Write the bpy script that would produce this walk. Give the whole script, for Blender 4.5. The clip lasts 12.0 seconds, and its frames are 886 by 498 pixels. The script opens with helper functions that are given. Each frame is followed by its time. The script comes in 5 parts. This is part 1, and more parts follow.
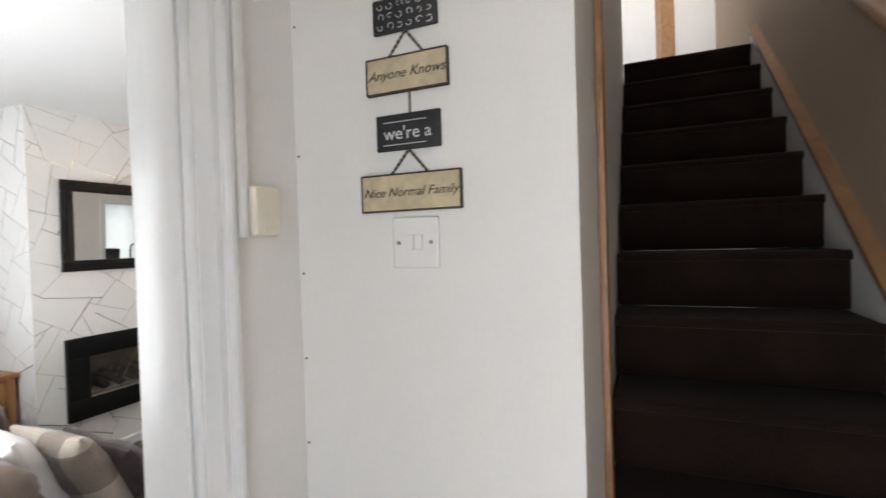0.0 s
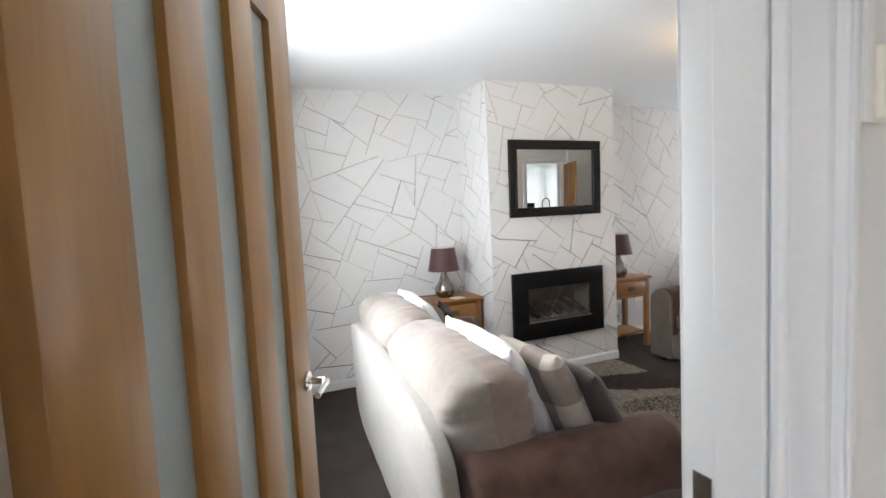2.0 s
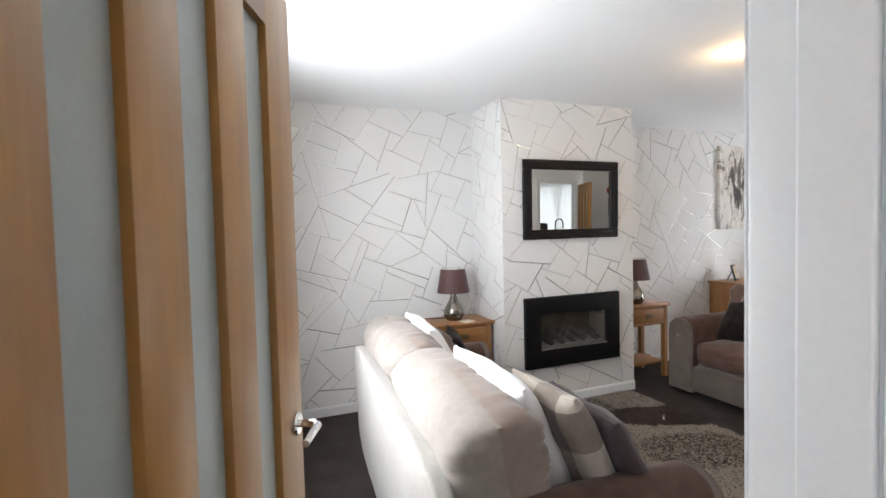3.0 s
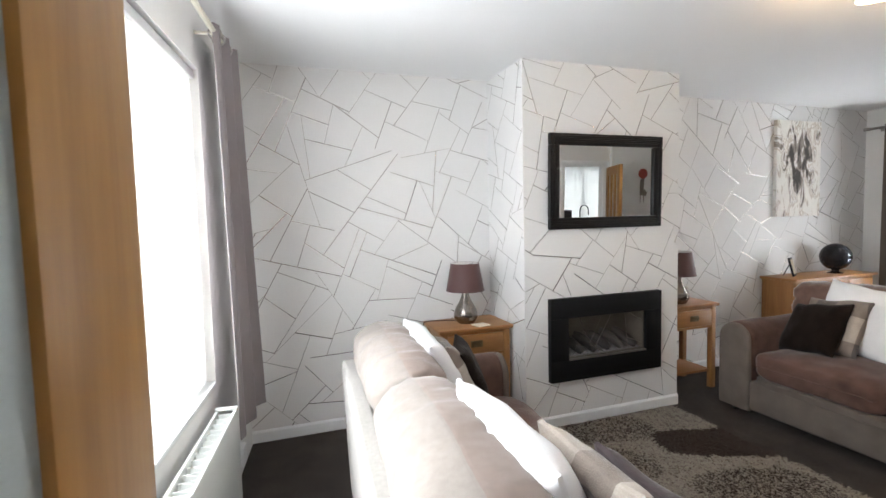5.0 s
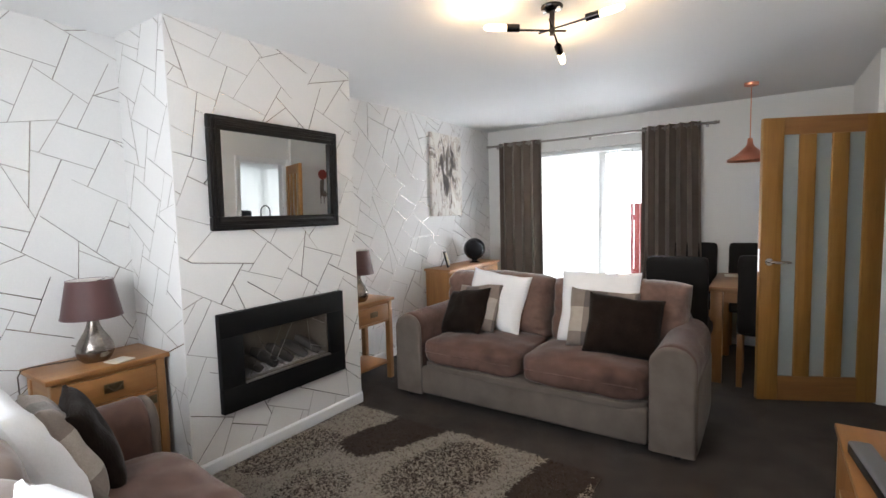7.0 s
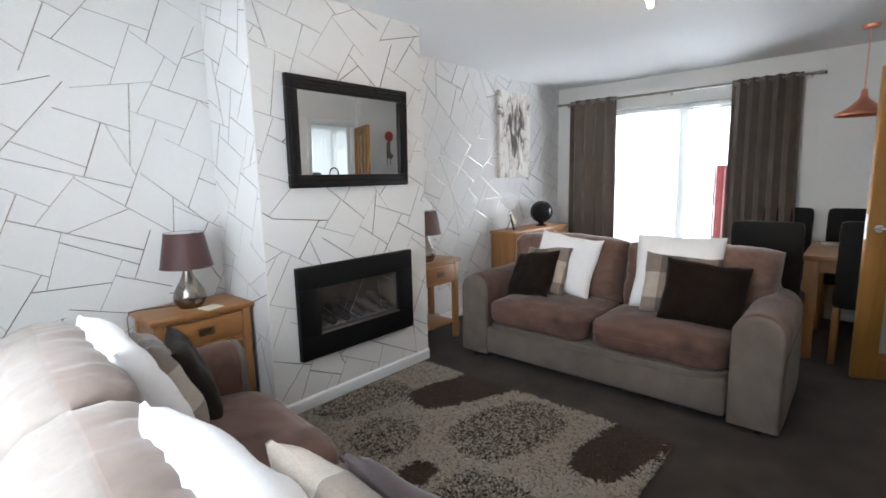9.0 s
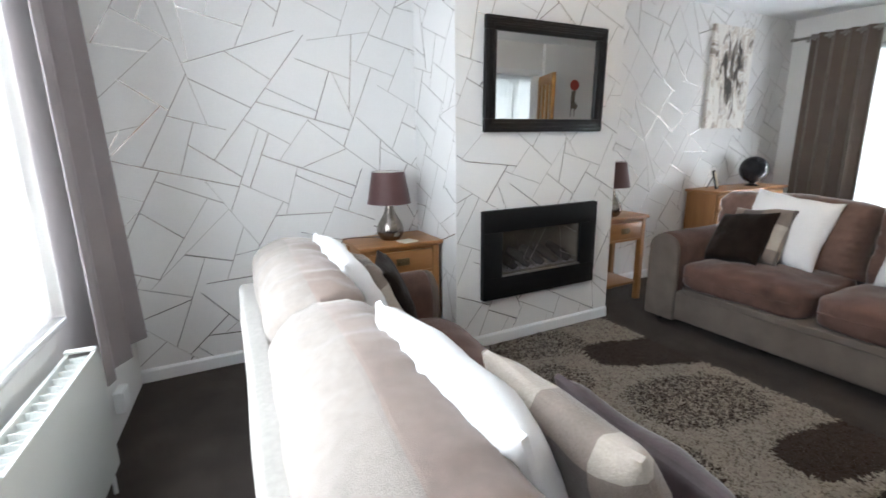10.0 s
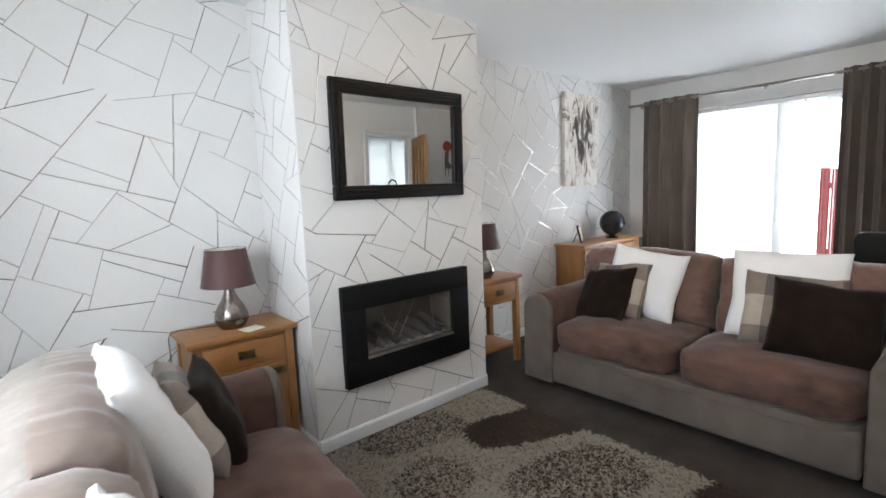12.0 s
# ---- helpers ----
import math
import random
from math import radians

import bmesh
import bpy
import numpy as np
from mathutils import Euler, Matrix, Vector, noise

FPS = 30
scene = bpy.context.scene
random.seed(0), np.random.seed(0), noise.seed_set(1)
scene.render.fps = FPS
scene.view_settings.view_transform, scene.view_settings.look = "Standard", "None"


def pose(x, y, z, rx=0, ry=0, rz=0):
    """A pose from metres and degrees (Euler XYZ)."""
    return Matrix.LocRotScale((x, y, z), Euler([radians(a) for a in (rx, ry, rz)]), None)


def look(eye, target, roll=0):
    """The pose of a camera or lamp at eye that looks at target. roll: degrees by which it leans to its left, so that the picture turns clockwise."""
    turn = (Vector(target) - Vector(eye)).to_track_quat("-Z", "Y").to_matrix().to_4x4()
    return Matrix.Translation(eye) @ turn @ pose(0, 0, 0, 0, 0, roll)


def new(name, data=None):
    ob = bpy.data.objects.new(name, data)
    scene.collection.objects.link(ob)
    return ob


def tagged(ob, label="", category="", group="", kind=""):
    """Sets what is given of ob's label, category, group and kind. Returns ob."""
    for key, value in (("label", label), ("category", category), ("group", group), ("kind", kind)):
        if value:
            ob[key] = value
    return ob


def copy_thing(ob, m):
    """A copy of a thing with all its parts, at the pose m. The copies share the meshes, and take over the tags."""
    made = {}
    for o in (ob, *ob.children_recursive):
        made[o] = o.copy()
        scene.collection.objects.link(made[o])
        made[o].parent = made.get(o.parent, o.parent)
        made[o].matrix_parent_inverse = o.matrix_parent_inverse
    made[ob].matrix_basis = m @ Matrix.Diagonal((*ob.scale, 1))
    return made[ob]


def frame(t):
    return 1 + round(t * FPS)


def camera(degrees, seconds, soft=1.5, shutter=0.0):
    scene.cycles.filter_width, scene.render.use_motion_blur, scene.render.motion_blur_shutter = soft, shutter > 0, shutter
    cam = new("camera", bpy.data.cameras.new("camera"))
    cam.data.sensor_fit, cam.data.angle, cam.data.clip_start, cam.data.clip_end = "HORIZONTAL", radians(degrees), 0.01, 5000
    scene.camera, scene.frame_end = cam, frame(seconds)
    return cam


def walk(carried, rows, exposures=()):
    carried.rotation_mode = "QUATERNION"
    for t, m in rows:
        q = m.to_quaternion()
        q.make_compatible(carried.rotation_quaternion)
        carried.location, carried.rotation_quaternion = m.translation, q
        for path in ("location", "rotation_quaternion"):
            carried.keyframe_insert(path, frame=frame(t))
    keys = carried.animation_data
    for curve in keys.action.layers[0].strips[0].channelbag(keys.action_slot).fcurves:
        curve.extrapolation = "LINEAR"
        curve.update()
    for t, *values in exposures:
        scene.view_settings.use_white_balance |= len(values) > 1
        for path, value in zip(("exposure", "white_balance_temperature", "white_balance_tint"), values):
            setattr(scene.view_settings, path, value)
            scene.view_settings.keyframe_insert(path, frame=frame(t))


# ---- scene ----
cam = camera(86.3, 12.0, shutter=0.25)
PATH = [
    (0, (0.527, 0.192, 1.453), (-0.254, 2.033, 1.419), -1.8),
    (0.5, (0.464, 0.169, 1.446), (-0.683, 1.806, 1.387), -2.1),
    (1, (0.376, 0.150, 1.424), (-1.096, 1.500, 1.328), -2.3),
    (1.5, (0.307, 0.141, 1.403), (-1.392, 1.188, 1.262), -3.0),
    (2, (0.248, 0.126, 1.392), (-1.591, 0.896, 1.240), -2.8),
    (2.5, (0.214, 0.134, 1.404), (-1.654, 0.845, 1.313), -1.7),
    (4.5, (-0.276, 0.395, 1.421), (-2.107, 1.196, 1.338), -1.6),
    (5, (-0.365, 0.441, 1.420), (-2.250, 1.095, 1.287), -1.4),
    (5.5, (-0.451, 0.539, 1.416), (-2.243, 1.415, 1.271), -0.9),
    (6, (-0.555, 0.625, 1.407), (-2.105, 1.886, 1.287), -0.6),
    (6.5, (-0.605, 0.668, 1.395), (-1.929, 2.160, 1.256), -2.0),
    (7, (-0.582, 0.699, 1.394), (-1.706, 2.346, 1.238), -1.5),
    (9, (-0.631, 0.677, 1.364), (-1.950, 2.152, 1.066), -1.3),
    (9.5, (-0.650, 0.653, 1.310), (-2.181, 1.883, 0.929), -1.3),
    (10, (-0.693, 0.585, 1.300), (-2.413, 1.497, 0.839), -0.7),
    (10.5, (-0.735, 0.562, 1.318), (-2.505, 1.330, 0.793), -1.3),
    (11, (-0.781, 0.616, 1.333), (-2.430, 1.625, 0.822), -1.9),
    (11.5, (-0.793, 0.725, 1.344), (-2.332, 1.951, 0.988), -1.6),
    (12, (-0.821, 0.913, 1.352), (-2.325, 2.209, 1.109), -2.3),
]
EXPOSURES = [(0.0, 0.0, 6480, 10), (0.7, 0.0, 6230, 10), (1.5, 0.0, 6230, 9), (2.2, 0.0, 6350, 10), (5.0, 0.0, 6350, 10), (6.0, 0.0, 6150, 10), (7.0, 0.0, 6260, 10), (9.0, 0.0, 5980, 8), (12.0, 0.0, 6080, 8)]
walk(cam, [(t, look(eye, target, roll)) for t, eye, target, roll in PATH], EXPOSURES)

# ---- light ----
world = bpy.data.worlds.new("world")
scene.world = world
world.use_nodes = True
wn = world.node_tree.nodes
sky = wn.new("ShaderNodeTexSky")
sky.sky_type, sky.sun_disc = "NISHITA", False
sky.sun_elevation, sky.sun_rotation = radians(52), radians(95)
world.node_tree.links.new(sky.outputs[0], wn["Background"].inputs[0])
wn["Background"].inputs[1].default_value = 0.15

FRONT_TILT = -6.3
FRONT = pose(-2.6, 0.12, 0, 0, 0, FRONT_TILT)          # the front wall's own frame: u along it, v into the room
PATIO_Y, ALC_X, BREAST_X, KIT_X, CEIL = 6.18, -3.57, -3.045, 0.08, 2.4


def sun_lamp():
    data = bpy.data.lights.new("sun", "SUN")
    data.energy, data.angle, data.color = 3.0, radians(0.5), (1.0, 0.95, 0.88)
    ob = new("sun", data)
    ob.matrix_world = look((0, 0, 0), (-math.cos(radians(52)), 0.09, -math.sin(radians(52))))


def area_lamp(name, m, w, h, power, color):
    data = bpy.data.lights.new(name, "AREA")
    data.shape, data.size, data.size_y, data.energy, data.color = "RECTANGLE", w, h, power, color
    new(name, data).matrix_world = m


def bulb_lamp(name, at, power, color, size=0.02):
    data = bpy.data.lights.new(name, "POINT")
    data.energy, data.color, data.shadow_soft_size = power, color, size
    new(name, data).location = at


sun_lamp()
DAY = (0.93, 0.97, 1.0)
area_lamp("front_window_light", FRONT @ pose(0.78, -0.003, 1.395, 90, 0, 0), 1.82, 1.39, 59, DAY)
area_lamp("patio_light", pose(-2.42, PATIO_Y + 0.16, 1.1, -90, 0, 0), 1.15, 2.0, 180, DAY)
area_lamp("kitchen_window_light", pose(1.95, 5.85, 1.6, 0, 90, 0), 1.2, 1.0, 13, DAY)
area_lamp("front_door_light", pose(0.55, -0.75, 1.15, 90, 0, -4), 0.85, 2.0, 16.5, DAY)
# added fill that brightens the landing; no window or fitting stands there
area_lamp("landing_fill_light", pose(1.0, 3.9, 4.5, 0, 0, 0), 0.9, 0.9, 26, (1.0, 0.93, 0.86))

# ---- materials ----


def mat(name, color, rough=0.6, metal=0.0, vary=0.12, scale=6.0, fine=120.0, bump=0.0, bump_scale=200.0, sheen=0.0, rand=0.0, spec=0.5, coat=0.0, stretch=(1, 1, 1)):
    """A surface with two scales of tone variation, fine relief and, for pieces, a tone of their own."""
    m = bpy.data.materials.new(name)
    m.use_nodes = True
    n, l = m.node_tree.nodes, m.node_tree.links
    b = n["Principled BSDF"]
    b.inputs["Roughness"].default_value, b.inputs["Metallic"].default_value = rough, metal
    b.inputs["Specular IOR Level"].default_value = spec
    b.inputs["Sheen Weight"].default_value, b.inputs["Sheen Roughness"].default_value = sheen, 0.35
    b.inputs["Coat Weight"].default_value = coat
    tc = n.new("ShaderNodeTexCoord")
    mp = n.new("ShaderNodeMapping")
    mp.inputs["Scale"].default_value = stretch
    l.new(tc.outputs["Object"], mp.inputs[0])
    n1, n2 = n.new("ShaderNodeTexNoise"), n.new("ShaderNodeTexNoise")
    n1.inputs["Scale"].default_value, n2.inputs["Scale"].default_value = scale, fine
    n1.inputs["Detail"].default_value, n2.inputs["Detail"].default_value = 4, 3
    l.new(mp.outputs[0], n1.inputs["Vector"]), l.new(mp.outputs[0], n2.inputs["Vector"])
    add = n.new("ShaderNodeMath")
    add.operation = "ADD"
    l.new(n1.outputs[0], add.inputs[0]), l.new(n2.outputs[0], add.inputs[1])
    last = add
    if rand:
        oi = n.new("ShaderNodeObjectInfo")
        ma = n.new("ShaderNodeMath")
        ma.operation, ma.inputs[1].default_value = "MULTIPLY_ADD", rand
        l.new(oi.outputs["Random"], ma.inputs[0]), l.new(last.outputs[0], ma.inputs[2])
        last = ma
    mr = n.new("ShaderNodeMapRange")
    mr.inputs["From Min"].default_value, mr.inputs["From Max"].default_value = 0.6, 1.4 + rand
    mr.inputs["To Min"].default_value, mr.inputs["To Max"].default_value = 1 - vary, 1 + vary
    l.new(last.outputs[0], mr.inputs[0])
    mul = n.new("ShaderNodeVectorMath")
    mul.operation = "SCALE"
    mul.inputs[0].default_value = color
    l.new(mr.outputs[0], mul.inputs["Scale"])
    l.new(mul.outputs[0], b.inputs["Base Color"])
    if bump:
        n3, bp = n.new("ShaderNodeTexNoise"), n.new("ShaderNodeBump")
        n3.inputs["Scale"].default_value, n3.inputs["Detail"].default_value = bump_scale, 4
        bp.inputs["Strength"].default_value, bp.inputs["Distance"].default_value = bump, 0.004
        l.new(mp.outputs[0], n3.inputs["Vector"]), l.new(n3.outputs[0], bp.inputs["Height"]), l.new(bp.outputs[0], b.inputs["Normal"])
    return m


def glass(name, color=(1, 1, 1), rough=0.0):
    m = bpy.data.materials.new(name)
    m.use_nodes = True
    b = m.node_tree.nodes["Principled BSDF"]
    b.inputs["Base Color"].default_value = (*color, 1)
    b.inputs["Transmission Weight"].default_value, b.inputs["Roughness"].default_value, b.inputs["IOR"].default_value = 1.0, rough, 1.45
    return m


def glow(name, color, strength):
    m = bpy.data.materials.new(name)
    m.use_nodes = True
    b = m.node_tree.nodes["Principled BSDF"]
    b.inputs["Base Color"].default_value = (0.9, 0.88, 0.8, 1)
    b.inputs["Emission Color"].default_value, b.inputs["Emission Strength"].default_value = (*color, 1), strength
    return m


def translucent(name, color, share=0.5):
    m = bpy.data.materials.new(name)
    m.use_nodes = True
    n, l = m.node_tree.nodes, m.node_tree.links
    d, t, mx = n.new("ShaderNodeBsdfDiffuse"), n.new("ShaderNodeBsdfTranslucent"), n.new("ShaderNodeMixShader")
    tc, wv, mr = n.new("ShaderNodeTexCoord"), n.new("ShaderNodeTexNoise"), n.new("ShaderNodeMapRange")
    wv.inputs["Scale"].default_value = 90
    mr.inputs["To Min"].default_value, mr.inputs["To Max"].default_value = 0.9, 1.05
    sc = n.new("ShaderNodeVectorMath")
    sc.operation = "SCALE"
    sc.inputs[0].default_value = color
    l.new(tc.outputs["Object"], wv.inputs["Vector"]), l.new(wv.outputs[0], mr.inputs[0]), l.new(mr.outputs[0], sc.inputs["Scale"])
    l.new(sc.outputs[0], d.inputs[0]), l.new(sc.outputs[0], t.inputs[0])
    mx.inputs[0].default_value = share
    l.new(d.outputs[0], mx.inputs[1]), l.new(t.outputs[0], mx.inputs[2]), l.new(mx.outputs[0], n["Material Output"].inputs[0])
    return m


def wood(name, dark, light, rough=0.45, axis=2, grain=14.0, coat=0.1):
    """Grained wood: long streaks along one axis, with pores."""
    m = bpy.data.materials.new(name)
    m.use_nodes = True
    n, l = m.node_tree.nodes, m.node_tree.links
    b = n["Principled BSDF"]
    b.inputs["Roughness"].default_value, b.inputs["Coat Weight"].default_value, b.inputs["Coat Roughness"].default_value = rough, coat, 0.3
    tc, mp = n.new("ShaderNodeTexCoord"), n.new("ShaderNodeMapping")
    sc = [grain, grain, grain]
    sc[axis] = grain / 14
    mp.inputs["Scale"].default_value = sc
    l.new(tc.outputs["Object"], mp.inputs[0])
    n1, n2 = n.new("ShaderNodeTexNoise"), n.new("ShaderNodeTexNoise")
    n1.inputs["Scale"].default_value, n1.inputs["Detail"].default_value, n1.inputs["Distortion"].default_value = 1.0, 6, 1.2
    n2.inputs["Scale"].default_value, n2.inputs["Detail"].default_value = 7.0, 4
    l.new(mp.outputs[0], n1.inputs["Vector"]), l.new(mp.outputs[0], n2.inputs["Vector"])
    mixf = n.new("ShaderNodeMath")
    mixf.operation, mixf.inputs[1].default_value = "MULTIPLY_ADD", 0.4
    l.new(n2.outputs[0], mixf.inputs[0]), l.new(n1.outputs[0], mixf.inputs[2])
    cr = n.new("ShaderNodeValToRGB")
    cr.color_ramp.elements[0].position, cr.color_ramp.elements[1].position = 0.42, 0.95
    cr.color_ramp.elements[0].color, cr.color_ramp.elements[1].color = (*dark, 1), (*light, 1)
    l.new(mixf.outputs[0], cr.inputs[0]), l.new(cr.outputs[0], b.inputs["Base Color"])
    bp = n.new("ShaderNodeBump")
    bp.inputs["Strength"].default_value, bp.inputs["Distance"].default_value = 0.15, 0.002
    l.new(n2.outputs[0], bp.inputs["Height"]), l.new(bp.outputs[0], b.inputs["Normal"])
    return m


M = {
    "wall": mat("white_emulsion", (0.76, 0.755, 0.74), 0.75, vary=0.03, scale=1.2, bump=0.05, bump_scale=300),
    "paper": mat("wallpaper_base", (0.72, 0.71, 0.70), 0.85, vary=0.035, scale=2.0, bump=0.08, bump_scale=420, spec=0.15),
    "foil": mat("wallpaper_foil", (0.46, 0.425, 0.395), 0.2, metal=0.92, vary=0.45, scale=3.0, fine=60),
    "ceiling": mat("ceiling_paint", (0.80, 0.80, 0.80), 0.85, vary=0.025, scale=0.8, bump=0.05, bump_scale=160),
    "gloss": mat("white_gloss_paint", (0.78, 0.79, 0.80), 0.32, vary=0.03, scale=3, bump=0.04, bump_scale=60),
    "carpet": mat("dark_carpet", (0.045, 0.0355, 0.031), 0.95, vary=0.5, scale=5, fine=260, bump=0.9, bump_scale=420, sheen=0.06, spec=0.1),
    "stair": mat("stair_carpet", (0.020, 0.0115, 0.009), 0.95, vary=0.5, scale=7, fine=240, bump=0.9, bump_scale=400, sheen=0.05, spec=0.1),
    "oak": wood("oak_veneer", (0.235, 0.107, 0.020), (0.33, 0.166, 0.037), 0.40, axis=2),
    "oak_x": wood("oak_along_x", (0.20, 0.088, 0.025), (0.30, 0.142, 0.044), 0.42, axis=0),
    "oak_y": wood("oak_along_y", (0.22, 0.092, 0.025), (0.33, 0.152, 0.046), 0.42, axis=1),
    "oak_z": wood("oak_along_z", (0.20, 0.085, 0.023), (0.305, 0.142, 0.043), 0.42, axis=2),
    "pine": wood("stained_pine", (0.30, 0.15, 0.07), (0.42, 0.24, 0.12), 0.4, axis=1),
    "black": mat("black_lacquer", (0.009, 0.008, 0.008), 0.4, vary=0.2, scale=8, spec=0.2),
    "fireblack": mat("black_metal", (0.006, 0.006, 0.0065), 0.55, vary=0.2, scale=8, spec=0.15),
    "brass": mat("aged_brass", (0.16, 0.12, 0.07), 0.4, metal=1, vary=0.3, scale=40),
    "chrome": mat("chrome", (0.75, 0.75, 0.76), 0.12, metal=1, vary=0.04),
    "steel": mat("brushed_steel", (0.36, 0.34, 0.32), 0.3, metal=1, vary=0.1),
    "cream_metal": mat("cream_rod", (0.62, 0.58, 0.48), 0.35, metal=0.5, vary=0.06),
    "copper": mat("copper", (0.72, 0.30, 0.19), 0.28, metal=1, vary=0.1),
    "base_fabric": mat("taupe_suede", (0.150, 0.122, 0.104), 0.9, vary=0.22, scale=2.6, fine=9, bump=0.15, bump_scale=500, sheen=0.1, spec=0.15),
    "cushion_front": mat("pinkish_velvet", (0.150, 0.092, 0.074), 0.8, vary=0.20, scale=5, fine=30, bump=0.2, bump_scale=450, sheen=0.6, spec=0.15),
    # lit copy of cushion_front: the front window's light is put into its colour
    "cushion_lit": mat("window_lit_velvet", (0.24, 0.188, 0.165), 0.85, vary=0.14, scale=5, fine=30, bump=0.2, bump_scale=450, sheen=0.4, spec=0.15),
    "cushion_back": mat("cream_suede", (0.255, 0.225, 0.204), 0.85, vary=0.12, scale=5, fine=40, bump=0.3, bump_scale=500, sheen=0.15, spec=0.15),
    "back_fabric": mat("pale_suede", (0.31, 0.295, 0.275), 0.85, vary=0.14, scale=4, fine=70, bump=0.3, bump_scale=500, sheen=0.15, spec=0.15),
    "seat_fabric": mat("mocha_velvet", (0.104, 0.059, 0.047), 0.8, vary=0.40, scale=2.8, fine=11, bump=0.3, bump_scale=450, sheen=0.28, spec=0.15),
    "white_cloth": mat("white_cotton", (0.82, 0.82, 0.83), 0.85, vary=0.04, scale=9, bump=0.3, bump_scale=60, sheen=0.1),
    "dark_cloth": mat("dark_brown_plush", (0.014, 0.009, 0.007), 0.95, vary=0.4, scale=12, fine=150, bump=0.7, bump_scale=180, sheen=0.12, spec=0.1),
    "mauve_cloth": mat("mauve_brown_satin", (0.058, 0.040, 0.043), 0.6, vary=0.25, scale=9, fine=60, bump=0.3, bump_scale=60, sheen=0.25),
    "curtain": mat("taupe_curtain", (0.235, 0.205, 0.208), 0.85, vary=0.08, scale=6, fine=200, bump=0.25, bump_scale=500, sheen=0.25, spec=0.2),
    "curtain_dark": mat("brown_curtain", (0.165, 0.130, 0.108), 0.75, vary=0.12, scale=6, fine=200, bump=0.25, bump_scale=500, sheen=0.3, spec=0.25),
    "shade": mat("plum_shade", (0.074, 0.030, 0.029), 0.6, vary=0.12, scale=8, fine=300, sheen=0.3),
    "shade_in": mat("shade_lining", (0.75, 0.73, 0.70), 0.6, vary=0.05),
    "mercury": mat("mercury_glass", (0.25, 0.222, 0.20), 0.24, metal=1, vary=0.35, scale=22, fine=60),
    "leather": mat("dark_leather", (0.007, 0.0055, 0.005), 0.6, spec=0.2, vary=0.3, scale=9, bump=0.3, bump_scale=220),
    "plastic": mat("white_plastic", (0.78, 0.78, 0.77), 0.35, vary=0.02),
    "cream_plastic": mat("cream_plastic", (0.74, 0.70, 0.60), 0.4, vary=0.04),
    "radiator": mat("radiator_enamel", (0.63, 0.645, 0.62), 0.3, vary=0.03, scale=4),
    "grey": mat("grey_plastic", (0.10, 0.105, 0.115), 0.45, vary=0.1),
    "dark_metal": mat("black_chrome", (0.05, 0.045, 0.045), 0.25, metal=1, vary=0.1),
    "log": mat("ceramic_log", (0.05, 0.044, 0.040), 0.9, vary=0.5, scale=14, bump=0.8, bump_scale=60),
    "ember": mat("ash_bed", (0.32, 0.31, 0.30), 0.95, vary=0.5, scale=30, bump=0.8, bump_scale=90),
    "firebox": mat("firebox_panel", (0.13, 0.11, 0.085), 0.55, vary=0.3, scale=7),
    "sign_cream": mat("aged_cream_board", (0.52, 0.44, 0.30), 0.7, vary=0.25, scale=16, fine=60),
    "sign_black": mat("chalk_board", (0.018, 0.018, 0.02), 0.6, vary=0.4, scale=20),
    "ink": mat("brown_ink", (0.05, 0.035, 0.025), 0.7, vary=0.2),
    "chalk": mat("chalk_white", (0.62, 0.63, 0.64), 0.8, vary=0.15),
    "rope": mat("twisted_cord", (0.20, 0.18, 0.16), 0.9, vary=0.6, fine=160),
    "nail": mat("nail_mark", (0.12, 0.10, 0.09), 0.5, vary=0.3),
    "worktop": mat("dark_worktop", (0.03, 0.03, 0.035), 0.3, vary=0.4, fine=200),
    "kitchen": mat("kitchen_front", (0.70, 0.70, 0.69), 0.4, vary=0.03),
    "decal_red": mat("red_paint", (0.33, 0.045, 0.03), 0.7, vary=0.3, scale=12),
    "decal_grey": mat("brown_grey_paint", (0.17, 0.14, 0.115), 0.7, vary=0.4, scale=12),
    "fence_red": mat("red_stain", (0.42, 0.07, 0.06), 0.7, vary=0.25, scale=3),
    "paving": mat("pale_paving", (0.42, 0.40, 0.37), 0.85, vary=0.15, scale=3, bump=0.3),
    "render": mat("pale_render", (0.62, 0.60, 0.56), 0.85, vary=0.08, scale=2),
    "grass": mat("lawn", (0.06, 0.11, 0.03), 0.9, vary=0.4, scale=2, fine=40),
    "upvc": mat("white_upvc", (0.80, 0.80, 0.80), 0.3, vary=0.02),
    "glass": glass("clear_glass"),
    "frost": mat("frosted_glass", (0.36, 0.40, 0.395), 0.35, vary=0.06, scale=3),
    "darkglass": mat("smoked_glass", (0.02, 0.02, 0.024), 0.06, vary=0.3, scale=30),
    "blind": translucent("blind_fabric", (0.86, 0.86, 0.85), 0.55),
    "stair_wall": mat("beige_emulsion", (0.43, 0.335, 0.255), 0.8, vary=0.05, scale=1.5),
    "daylight": glow("bright_outdoors", (0.96, 0.98, 1.0), 45.0),
    "garden_light": glow("bright_garden", (0.97, 0.98, 1.0), 2.6),
    "bulb": glow("lit_bulb", (1.0, 0.72, 0.38), 14.0),
}
mirror_m = bpy.data.materials.new("mirror_silver")
mirror_m.use_nodes = True
mirror_m.node_tree.nodes["Principled BSDF"].inputs["Metallic"].default_value = 1.0
mirror_m.node_tree.nodes["Principled BSDF"].inputs["Roughness"].default_value = 0.0
mirror_m.node_tree.nodes["Principled BSDF"].inputs["Base Color"].default_value = (0.88, 0.89, 0.88, 1)
M["mirror"] = mirror_m
M["frost"].node_tree.nodes["Principled BSDF"].inputs["Transmission Weight"].default_value = 0.15


